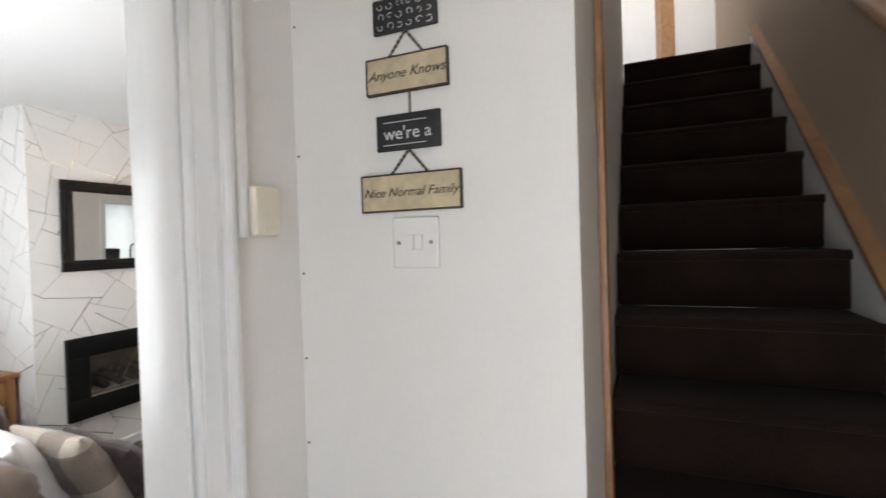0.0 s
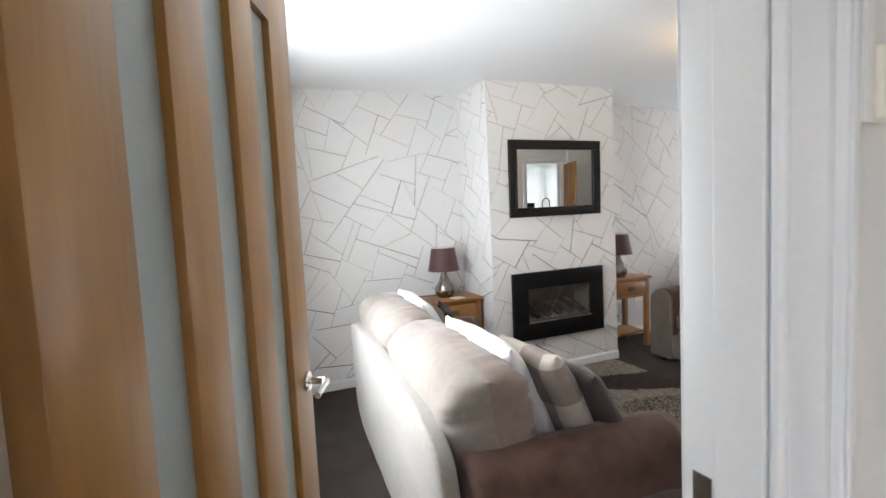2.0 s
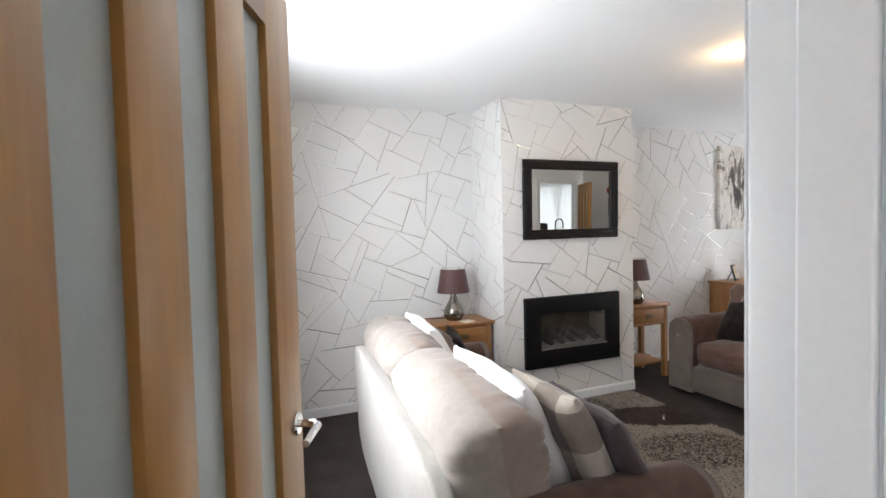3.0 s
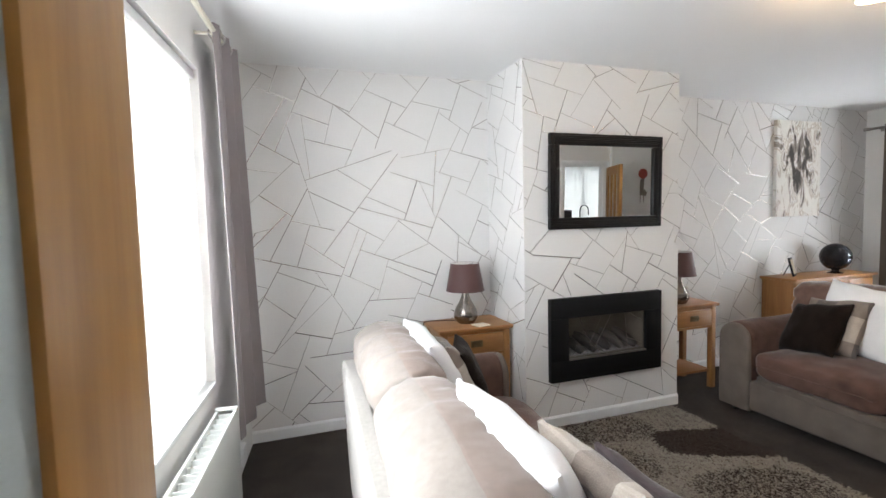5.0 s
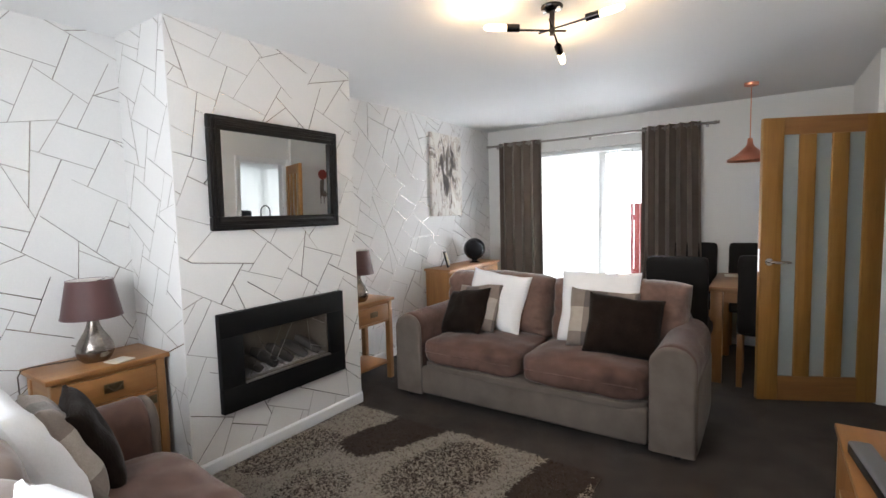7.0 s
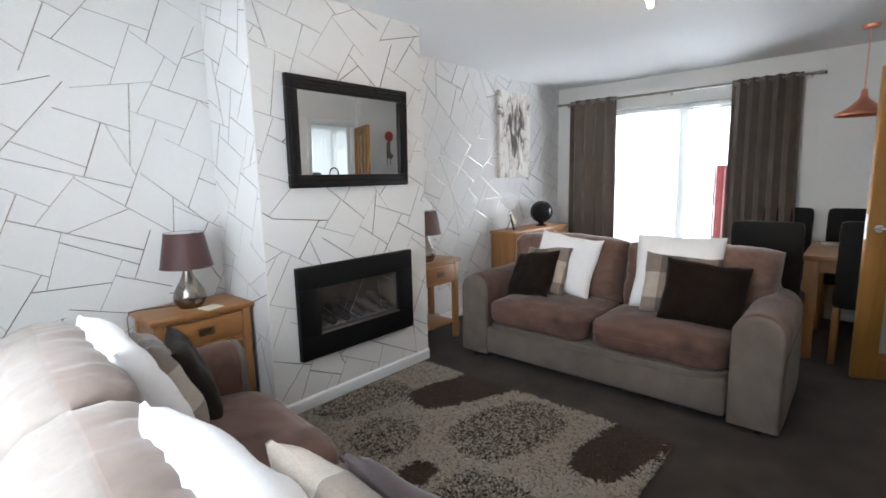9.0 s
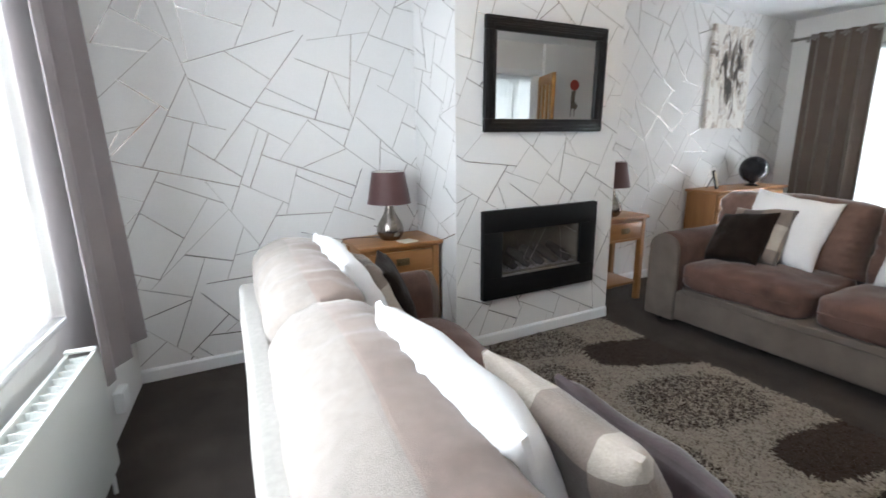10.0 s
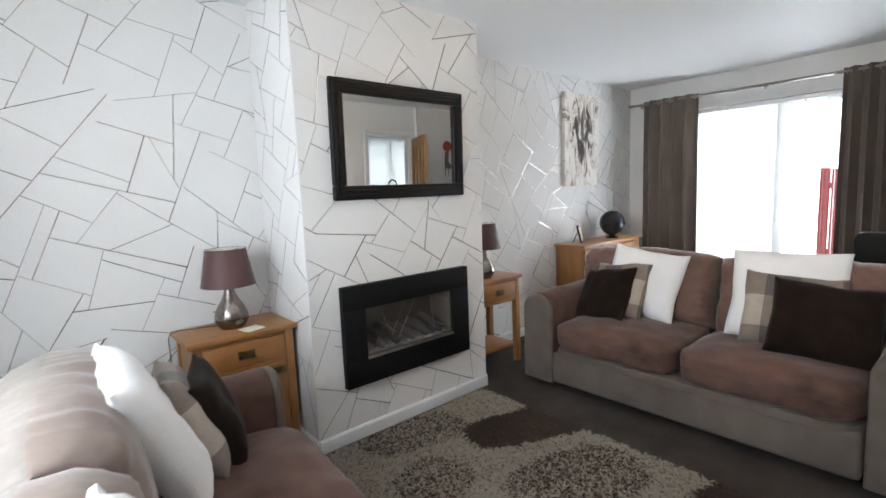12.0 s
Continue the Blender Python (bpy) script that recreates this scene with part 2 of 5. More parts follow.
def plaid_material():
    """Woven checks in cream, taupe and grey."""
    m = mat("checked_wool", (0.36, 0.31, 0.28), 0.9, vary=0.15, scale=20, fine=200, bump=0.5, bump_scale=260, sheen=0.3, spec=0.1)
    n, l = m.node_tree.nodes, m.node_tree.links
    tc, sx = n.new("ShaderNodeTexCoord"), n.new("ShaderNodeSeparateXYZ")
    l.new(tc.outputs["Object"], sx.inputs[0])
    bands = []
    for out, off in (("X", 0.03), ("Z", 0.06)):
        a, s, g = n.new("ShaderNodeMath"), n.new("ShaderNodeMath"), n.new("ShaderNodeMath")
        a.operation, s.operation, g.operation = "MULTIPLY_ADD", "SINE", "GREATER_THAN"
        a.inputs[1].default_value, a.inputs[2].default_value, g.inputs[1].default_value = 20.0, off * 20, 0.1
        l.new(sx.outputs[out], a.inputs[0]), l.new(a.outputs[0], s.inputs[0]), l.new(s.outputs[0], g.inputs[0])
        bands.append(g)
    add, cr = n.new("ShaderNodeMath"), n.new("ShaderNodeValToRGB")
    l.new(bands[0].outputs[0], add.inputs[0]), l.new(bands[1].outputs[0], add.inputs[1])
    half = n.new("ShaderNodeMath")
    half.operation, half.inputs[1].default_value = "MULTIPLY", 0.5
    l.new(add.outputs[0], half.inputs[0]), l.new(half.outputs[0], cr.inputs[0])
    cr.color_ramp.interpolation = "CONSTANT"
    e = cr.color_ramp.elements
    e[0].color, e[1].color, e[1].position = (0.42, 0.37, 0.32, 1), (0.235, 0.195, 0.168, 1), 0.4
    e2 = e.new(0.9)
    e2.color = (0.125, 0.108, 0.10, 1)
    mulv = n["Principled BSDF"].inputs["Base Color"].links[0].from_node
    l.new(cr.outputs[0], mulv.inputs[0])
    return m


M["plaid"] = plaid_material()


def vary_by_strip(m):
    """Each foil strip has its own brushing and tone."""
    n, l = m.node_tree.nodes, m.node_tree.links
    b = n["Principled BSDF"]
    g, r, v, h = n.new("ShaderNodeNewGeometry"), n.new("ShaderNodeMapRange"), n.new("ShaderNodeMapRange"), n.new("ShaderNodeHueSaturation")
    r.inputs["To Min"].default_value, r.inputs["To Max"].default_value = 0.17, 0.33
    v.inputs["To Min"].default_value, v.inputs["To Max"].default_value = 1.3, 0.60
    for q in (r, v):
        l.new(g.outputs["Random Per Island"], q.inputs[0])
    l.new(b.inputs["Base Color"].links[0].from_socket, h.inputs["Color"])
    l.new(v.outputs[0], h.inputs["Value"]), l.new(h.outputs[0], b.inputs["Base Color"]), l.new(r.outputs[0], b.inputs["Roughness"])


vary_by_strip(M["foil"])


for key, col in (("pile_light", (0.275, 0.240, 0.198)), ("pile_mid", (0.125, 0.10, 0.08)), ("pile_dark", (0.038, 0.024, 0.018))):
    M[key] = mat("shaggy_" + key, col, 0.9, vary=0.25, scale=30, fine=200, spec=0.15, sheen=0.2)


def canvas_material():
    """A painted canvas: an abstract pale shape with dark strokes on cream."""
    m = mat("canvas_paint", (0.70, 0.67, 0.62), 0.8, vary=0.1, scale=9, bump=0.4, bump_scale=350)
    n, l = m.node_tree.nodes, m.node_tree.links
    tc = n.new("ShaderNodeTexCoord")
    sep = n.new("ShaderNodeSeparateXYZ")
    l.new(tc.outputs["Object"], sep.inputs[0])
    mp = n.new("ShaderNodeMapping")
    mp.inputs["Scale"].default_value = (1, 9.0, 3.4)
    l.new(tc.outputs["Object"], mp.inputs[0])
    nz = n.new("ShaderNodeTexNoise")
    nz.inputs["Scale"].default_value, nz.inputs["Detail"].default_value, nz.inputs["Distortion"].default_value = 1.3, 3, 1.2
    l.new(mp.outputs[0], nz.inputs["Vector"])
    # an ellipse in the middle of the board where the strokes gather
    ds = n.new("ShaderNodeVectorMath")
    ds.operation = "MULTIPLY_ADD"
    ds.inputs[1].default_value, ds.inputs[2].default_value = (0, 4.6, 2.6), (0, 0.0, -0.12)
    l.new(tc.outputs["Object"], ds.inputs[0])
    ln = n.new("ShaderNodeVectorMath")
    ln.operation = "LENGTH"
    l.new(ds.outputs[0], ln.inputs[0])
    fall = n.new("ShaderNodeMapRange")
    fall.inputs["From Min"].default_value, fall.inputs["From Max"].default_value = 0.35, 1.25
    fall.inputs["To Min"].default_value, fall.inputs["To Max"].default_value = 0.20, -0.06
    l.new(ln.outputs["Value"], fall.inputs[0])
    ad = n.new("ShaderNodeMath")
    l.new(nz.outputs[0], ad.inputs[0]), l.new(fall.outputs[0], ad.inputs[1])
    cr = n.new("ShaderNodeValToRGB")
    e = cr.color_ramp.elements
    e[0].color, e[0].position, e[1].color, e[1].position = (0.74, 0.71, 0.66, 1), 0.47, (0.05, 0.04, 0.035, 1), 0.72
    for pos, col in ((0.53, (0.46, 0.38, 0.31, 1)), (0.57, (0.78, 0.76, 0.73, 1)), (0.63, (0.33, 0.28, 0.24, 1))):
        k = e.new(pos)
        k.color = col
    l.new(ad.outputs[0], cr.inputs[0])
    mulv = n["Principled BSDF"].inputs["Base Color"].links[0].from_node
    l.new(cr.outputs[0], mulv.inputs[0])
    return m


M["canvas"] = canvas_material()

# ---- building helpers ----


def mesh_object(name, bm, material, smooth=35):
    me = bpy.data.meshes.new(name)
    bm.to_mesh(me)
    bm.free()
    if material:
        me.materials.append(material)
    if smooth:
        me.polygons.foreach_set("use_smooth", [True] * len(me.polygons))
        me.set_sharp_from_angle(angle=radians(smooth))
    return new(name, me)


def part(name, bm, material, parent, label="", smooth=35, m=None):
    ob = mesh_object(name, bm, material, smooth)
    ob.parent = parent
    if m is not None:
        ob.matrix_basis = m
    if label:
        ob["label"] = label
    return ob


def thing(name, m, label, category, group="", kind=""):
    ob = new(name)
    ob.matrix_basis = m
    return tagged(ob, label, category, group, kind)


def structure(name, bm, material, label, category, smooth=0, m=None):
    ob = mesh_object(name, bm, material, smooth)
    if m is not None:
        ob.matrix_basis = m
    return tagged(ob, label, category, kind="structure")


def box(x0, x1, y0, y1, z0, z1, bevel=0.0, seg=2, bm=None):
    bm = bm or bmesh.new()
    vs = bmesh.ops.create_cube(bm, size=1)["verts"]
    for v in vs:
        v.co = Vector((x0 + (v.co.x + 0.5) * (x1 - x0), y0 + (v.co.y + 0.5) * (y1 - y0), z0 + (v.co.z + 0.5) * (z1 - z0)))
    if bevel:
        es = list({e for v in vs for e in v.link_edges})
        bmesh.ops.bevel(bm, geom=es, offset=bevel, segments=seg, affect="EDGES", profile=0.5, clamp_overlap=True)
    return bm


def tube(points, r, sides=10, bm=None, caps=True):
    """A round bar along points."""
    bm = bm or bmesh.new()
    pts = [Vector(p) for p in points]
    rings = []
    for i, p in enumerate(pts):
        d = (pts[min(i + 1, len(pts) - 1)] - pts[max(i - 1, 0)]).normalized()
        a = d.orthogonal().normalized() if i == 0 else (rings[-1][1] - d * rings[-1][1].dot(d)).normalized()
        c = d.cross(a)
        rr = r[i] if isinstance(r, (list, tuple)) else r
        rings.append(([bm.verts.new(p + rr * (a * math.cos(k * 2 * math.pi / sides) + c * math.sin(k * 2 * math.pi / sides))) for k in range(sides)], a))
    for (r0, _), (r1, _) in zip(rings, rings[1:]):
        for k in range(sides):
            bm.faces.new((r0[k], r0[(k + 1) % sides], r1[(k + 1) % sides], r1[k]))
    if caps:
        bm.faces.new(rings[0][0][::-1])
        bm.faces.new(rings[-1][0])
    return bm


def lathe(profile, sides=32, bm=None, m=None):
    """A turned shape from (radius, height) pairs."""
    bm = bm or bmesh.new()
    rings = []
    for r, z in profile:
        ring = [bm.verts.new((max(r, 1e-4) * math.cos(k * 2 * math.pi / sides), max(r, 1e-4) * math.sin(k * 2 * math.pi / sides), z)) for k in range(sides)]
        rings.append(ring)
    for a, b in zip(rings, rings[1:]):
        for k in range(sides):
            bm.faces.new((a[k], a[(k + 1) % sides], b[(k + 1) % sides], b[k]))
    if m is not None:
        for ring in rings:
            for v in ring:
                v.co = m @ v.co
    return bm


def slab(w, d, h, p=3.0, n=14, crown=0.0, sag=0.0, wrinkle=0.0, seed=0, fold=0.0, seam=None):
    """A stuffed block: a rounded box with domed faces; its base at z = 0."""
    bm = bmesh.new()
    bmesh.ops.create_cube(bm, size=2)
    bmesh.ops.subdivide_edges(bm, edges=bm.edges[:], cuts=n, use_grid_fill=True)
    if seam is not None:
        for f in bm.faces:
            f.material_index = 1 if f.calc_center_median().y < seam else 0
    for v in bm.verts:
        x, y, z = v.co
        k = (abs(x) ** p + abs(y) ** p + abs(z) ** p) ** (1 / p)
        q = Vector((x, y, z)) / k
        q = Vector((q.x * w / 2, q.y * d / 2, (q.z * 0.5 + 0.5) * h))
        dome = (1 - x * x) * (1 - y * y)
        q.z += (crown * dome if z > 0 else 0) - sag * dome * (z > 0)
        if wrinkle:
            q += wrinkle * noise.noise_vector(q * 7 + Vector((seed * 7.3, 0, 0)))
        if fold:
            q.z += fold * noise.noise(Vector((q.x * 34 + seed, q.y * 5, q.z * 3))) * (z > 0.2)
            q.y += fold * noise.noise(Vector((q.x * 26 + seed, q.y * 4, q.z * 9)))
        if seam is not None and z > -0.8:
            near = math.exp(-((y - seam) / 0.22) ** 2)
            pucker = noise.noise(Vector((q.x * 20 + seed * 3, y * 1.2, z * 2))) + 0.3 * noise.noise(Vector((q.x * 47, y * 2, seed)))
            q += Vector((0, 0.3, 1)) * (0.012 * near * pucker - 0.007 * math.exp(-((y - seam) / 0.05) ** 2))
        v.co = q
    return bm


def bolster(w, d, h, rim=0.025, n=22, wrinkle=0.0, seed=0):
    """An upholstered arm: flat sides, a round top and softly rounded ends; along y, its base at z = 0."""
    bm = bmesh.new()
    r = w / 2
    prof = [(-r, 0.0)] + [(-r, (h - r) * k / 6) for k in range(1, 6)]
    prof += [(-r * math.cos(math.pi * k / n), h - r + r * math.sin(math.pi * k / n) ** 0.9) for k in range(n + 1)]
    prof += [(r, (h - r) * k / 6) for k in range(5, 0, -1)] + [(r, 0.0)]
    cuts = [(0.0, rim)] + [(rim * (1 - math.cos(a * math.pi / 8)), rim * (1 - math.sin(a * math.pi / 8))) for a in range(1, 5)]
    m = max(2, int(d / 0.05))
    span = cuts + [(rim + (d - 2 * rim) * k / m, 0.0) for k in range(1, m)] + [(d - a, c) for a, c in cuts[::-1]]
    rings = []
    for y, inset in span:
        ring = []
        for x, z in prof:
            k = 1 - inset / r
            q = Vector((x * k, y - d / 2, z - (inset if z > h - r else inset * z / (h - r))))
            q += wrinkle * noise.noise_vector(q * 6 + Vector((seed * 5.1, 0, 0)))
            ring.append(bm.verts.new(q))
        rings.append(ring)
    for a, c in zip(rings, rings[1:]):
        for i in range(len(prof)):
            j = (i + 1) % len(prof)
            bm.faces.new((a[i], a[j], c[j], c[i]))
    bm.faces.new(rings[0][::-1])
    bm.faces.new(rings[-1])
    bmesh.ops.recalc_face_normals(bm, faces=bm.faces[:])
    return bm


def pillow(w, h, t, seed=0, n=18, wrinkle=0.012):
    """A scatter cushion standing in its x-z plane, corners drawn out, thin at the seam; its base at z = 0."""
    bm = bmesh.new()
    bmesh.ops.create_cube(bm, size=2)
    bmesh.ops.subdivide_edges(bm, edges=bm.edges[:], cuts=n, use_grid_fill=True)
    for v in bm.verts:
        x, y, z = v.co
        u, s = x, z
        ex = max(abs(u), abs(s))
        thick = max(0.0, 1 - u ** 4) ** 0.55 * max(0.0, 1 - s ** 4) ** 0.55
        side = 1 if y > 0 else -1
        yy = side * (abs(y)) * (thick * t / 2 + 0.006)
        q = Vector((u * w / 2 * (1 - 0.06 * (1 - s * s) * u * u), yy, s * h / 2 * (1 - 0.06 * (1 - u * u) * s * s)))
        flat = Vector((q.x, seed * 1.7, q.z))
        q += wrinkle * (0.3 + 0.7 * ex) * noise.noise_vector(flat * 7)
        q.y += 0.012 * thick * side * noise.noise(Vector((q.x * 12, q.z * 12, seed * 3 + side)))
        q.z += h / 2
        v.co = q
    return bm


def wall_with_hole(axis, at0, at1, a0, a1, z0, z1, holes):
    """A thick wall across axis ('x' or 'y') from at0 to at1, from a0 to a1 along, with openings (b0, b1, c0, c1)."""
    bm = bmesh.new()
    cuts_a = sorted({a0, a1, *(h[0] for h in holes), *(h[1] for h in holes)})
    cuts_z = sorted({z0, z1, *(h[2] for h in holes), *(h[3] for h in holes)})
    for i in range(len(cuts_a) - 1):
        for j in range(len(cuts_z) - 1):
            ca, cz = (cuts_a[i] + cuts_a[i + 1]) / 2, (cuts_z[j] + cuts_z[j + 1]) / 2
            if any(h[0] < ca < h[1] and h[2] < cz < h[3] for h in holes):
                continue
            b = (cuts_a[i], cuts_a[i + 1], cuts_z[j], cuts_z[j + 1])
            if axis == "y":
                box(b[0], b[1], at0, at1, b[2], b[3], bm=bm)
            else:
                box(at0, at1, b[0], b[1], b[2], b[3], bm=bm)
    bmesh.ops.remove_doubles(bm, verts=bm.verts[:], dist=1e-5)
    seen = {}
    for f in bm.faces:
        seen.setdefault(frozenset(f.verts), []).append(f)
    doomed = [f for fs in seen.values() if len(fs) > 1 for f in fs]
    bmesh.ops.delete(bm, geom=doomed, context="FACES_ONLY")
    return bm


# ---- structure ----
floor_bm = box(-3.9, 1.3, -1.0, 6.5, -0.12, 0.0)
structure("floor", floor_bm, M["carpet"], "dark brown fitted carpet with short pile", "floor")
structure("ceiling", box(-3.9, 0.34, -0.6, 6.5, CEIL, CEIL + 0.1), M["ceiling"], "smooth white painted ceiling", "ceiling")
structure("wall_alcove", box(ALC_X - 0.15, ALC_X, -0.4, 6.5, 0, CEIL), M["paper"], "white wallpapered wall with metallic geometric lines", "wall")
FIRE = (2.223, 2.858, 0.45, 0.735)
breast_bm = wall_with_hole("x", BREAST_X - 0.2, BREAST_X, 1.92, 3.18, 0, CEIL, [FIRE])
box(ALC_X, BREAST_X - 0.2, 1.92, 3.18, 0, CEIL, bm=breast_bm)
structure("chimney_breast", breast_bm, M["paper"], "white wallpapered chimney breast with metallic lines", "wall")
# front wall, slightly out of square to the rest, with the window opening
WIN = (-0.14, 1.70, 0.69, 2.10)
structure("wall_front", wall_with_hole("y", -0.28, 0.0, -1.3, 4.2, 0, 2.4, [WIN, (2.85, 3.75, 0.0, 2.05)]), M["wall"], "white painted front wall with window opening", "wall", m=FRONT)
# patio wall
PAT = (-2.98, -1.35, 0.03, 2.08)
structure("wall_patio", wall_with_hole("y", PATIO_Y, PATIO_Y + 0.28, -3.9, 0.5, 0, CEIL, [PAT]), M["wall"], "white painted rear wall with patio door opening", "wall")
# wall towards kitchen and stairs
structure("wall_kitchen", wall_with_hole("x", KIT_X, KIT_X + 0.12, 0.92, 5.02, 0, CEIL, [(4.24, 4.98, 0.0, 2.02)]), M["wall"], "white painted wall with open doorway to kitchen", "wall")
structure("wall_dining", box(KIT_X - 0.05, KIT_X + 0.12, 5.02, PATIO_Y, 0, CEIL), M["wall"], "white painted dining end wall", "wall")
# hall door wall and return wall
DW0, DW1 = -0.25, -0.07
structure("wall_hall", wall_with_hole("x", DW0, DW1, -0.25, 0.907, 0, CEIL, [(-0.115, 0.74, 0.0, 2.02)]), M["wall"], "white painted wall between hall and living room", "wall")
structure("wall_sign", box(DW0, 0.442, 0.907, 1.02, 0, 3.2), M["wall"], "white painted end wall in the hall", "wall")
structure("wall_stair_inner", box(0.34, 0.442, 1.02, 3.14, 0, 5.0), M["wall"], "white painted wall beside the stairs", "wall")
stair_bm = box(1.10, 1.22, -0.5, 3.3, 0, 5.0)
box(1.10, 1.22, 3.3, 4.72, 2.42, 5.0, bm=stair_bm)
structure("wall_stair_outer", stair_bm, M["stair_wall"], "beige painted wall along the stairs", "wall")
structure("wall_landing", box(-0.6, 1.22, 4.6, 4.72, 2.51, 5.0), M["wall"], "white painted landing wall", "wall")
structure("ceiling_landing", box(-0.6, 1.22, 0.7, 4.7, 5.0, 5.1), M["ceiling"], "white landing ceiling", "ceiling")
structure("wall_landing_side", box(-0.7, -0.6, 3.2, 4.72, 2.5, 5.0), M["wall"], "white landing side wall", "wall")
structure("ceiling_hall", box(0.34, 1.22, -0.6, 0.95, CEIL, CEIL + 0.1), M["ceiling"], "white hall ceiling", "ceiling")
structure("wall_stair_head", box(0.442, 1.10, 0.85, 0.95, 2.5, 5.0), M["wall"], "white wall above the hall opening", "wall")

# wallpaper lines: irregular straight-sided cells, ruled in foil


def ruled_lines(u0, u1, z0, z1, rng, spacing=0.172):
    """Straight lines that grow from scattered seeds both ways until each meets another line."""
    seeds = []
    for i in range(int((u1 - u0) / spacing) + 3):
        for j in range(int((z1 - z0) / spacing) + 3):
            p = Vector((u0 + (i - 0.5 + rng.uniform(-0.28, 0.28)) * spacing, z0 + (j - 0.5 + rng.uniform(-0.28, 0.28)) * spacing))
            ang = (-27 if (i + j) % 2 else 61) + rng.gauss(0, 9)
            if rng.random() < 0.14:
                ang += rng.choice((-32, 32))
            seeds.append((p, Vector((math.cos(radians(ang)), math.sin(radians(ang))))))
    events = []
    for i, (p, d) in enumerate(seeds):
        for j in range(i + 1, len(seeds)):
            q, e = seeds[j]
            if (p - q).length > 1.0:
                continue
            det = d.x * e.y - d.y * e.x
            if abs(det) < 0.15:
                continue
            w = q - p
            s, t = (w.x * e.y - w.y * e.x) / det, (w.x * d.y - w.y * d.x) / det
            events.append((max(abs(s), abs(t)), i, s, j, t))
    reach = [[0.45, 0.45] for _ in seeds]
    for _, i, s, j, t in sorted(events):
        if abs(s) <= reach[i][s > 0] + 1e-9 and abs(t) <= reach[j][t > 0] + 1e-9:
            if abs(s) > abs(t):
                reach[i][s > 0] = abs(s)
            else:
                reach[j][t > 0] = abs(t)
    lines = sorted(((p - d * r[0], p + d * r[1]) for (p, d), r in zip(seeds, reach)), key=lambda s: -(s[1] - s[0]).length)
    kept = []
    for a, b in lines:
        # no strip runs close beside another
        mid, way, close = (a + b) / 2, (b - a).normalized(), False
        for c, e in kept:
            along = (e - c).normalized()
            k = (mid - c).dot(along)
            if abs(way.dot(along)) > 0.90 and 0 < k < (e - c).length and (mid - c - along * k).length < 0.055:
                close = True
        if not close:
            kept.append((a, b))
    return kept


def foil_lines(name, u0, u1, z0, z1, place, parent, seed):
    """Foil strips on a wall; place turns (along, up, proud) into the wall's space."""
    rng = random.Random(seed)
    bm = bmesh.new()
    for a, b in ruled_lines(u0, u1, z0, z1, rng):
        t0, t1 = 0.0, 1.0
        for k, lo, hi in ((0, u0, u1), (1, z0, z1)):
            d = b[k] - a[k]
            ta, tb = sorted(((lo - a[k]) / (d or 1e-9), (hi - a[k]) / (d or 1e-9)))
            t0, t1 = max(t0, ta), min(t1, tb)
        if t1 - t0 < 0.02:
            continue
        p, q = a.lerp(b, t0), a.lerp(b, t1)
        d = (q - p).normalized()
        s = Vector((-d.y, d.x)) * rng.choice((0.0012, 0.0016, 0.0020, 0.0026))
        bm.faces.new([bm.verts.new(place(c.x, c.y, 0.0012)) for c in (p + s, p - s, q - s, q + s)])
    bmesh.ops.recalc_face_normals(bm, faces=bm.faces[:])
    ob = part(name, bm, M["foil"], parent, "thin metallic foil lines in irregular cells", smooth=0)
    return tagged(ob, kind="stuff")


wall_alcove = bpy.data.objects["wall_alcove"]
breast = bpy.data.objects["chimney_breast"]
foil_lines("foil_lines", 0.18, 1.92, 0.07, CEIL, lambda u, z, o: (ALC_X + o, u, z), wall_alcove, 3)
foil_lines("foil_lines", 3.18, PATIO_Y, 0.07, CEIL, lambda u, z, o: (ALC_X + o, u, z), wall_alcove, 8)
foil_lines("foil_lines", 1.925, 3.175, 0.07, CEIL, lambda u, z, o: (BREAST_X + o, u, z), breast, 5)
foil_lines("foil_lines", ALC_X + 0.002, BREAST_X - 0.006, 0.07, CEIL, lambda u, z, o: (u, 1.92 - o, z), breast, 9)

# skirting


def skirting(x0, y0, x1, y1, h=0.075, d=0.014):
    """A board along a wall from one point to the other, standing to the left of that line."""
    a, b = Vector((x0, y0, 0)), Vector((x1, y1, 0))
    L = (b - a).length
    bm = bmesh.new()
    prof = [(0, 0), (d, 0), (d, h - 0.012), (d * 0.45, h), (0, h)]
    ends = [[bm.verts.new((s, p, z)) for p, z in prof] for s in (0, L)]
    for i in range(len(prof)):
        j = (i + 1) % len(prof)
        bm.faces.new((ends[0][i], ends[1][i], ends[1][j], ends[0][j]))
    bm.faces.new(ends[0]), bm.faces.new(ends[1][::-1])
    bmesh.ops.recalc_face_normals(bm, faces=bm.faces[:])
    ang = math.degrees(math.atan2(y1 - y0, x1 - x0))
    return structure("baseboard", bm, M["gloss"], "white gloss skirting board along the carpet", "skirting board", m=pose(x0, y0, 0, 0, 0, ang))


skirting(ALC_X, 1.92, ALC_X, 0.21)
skirting(BREAST_X, 3.18, BREAST_X, 1.92)
skirting(ALC_X, PATIO_Y, ALC_X, 3.18)
skirting(BREAST_X, 1.92, ALC_X, 1.92)
skirting(ALC_X, 3.18, BREAST_X, 3.18)
skirting(PAT[0], PATIO_Y, ALC_X, PATIO_Y)
skirting(KIT_X - 0.05, PATIO_Y, PAT[1], PATIO_Y)
skirting(KIT_X, 1.02, KIT_X, 4.17)
skirting(DW1, 0.75, DW1, 0.907)
skirting(0.442, 0.907, DW1, 0.907)

# front window: frame, panes, sill, blind rail


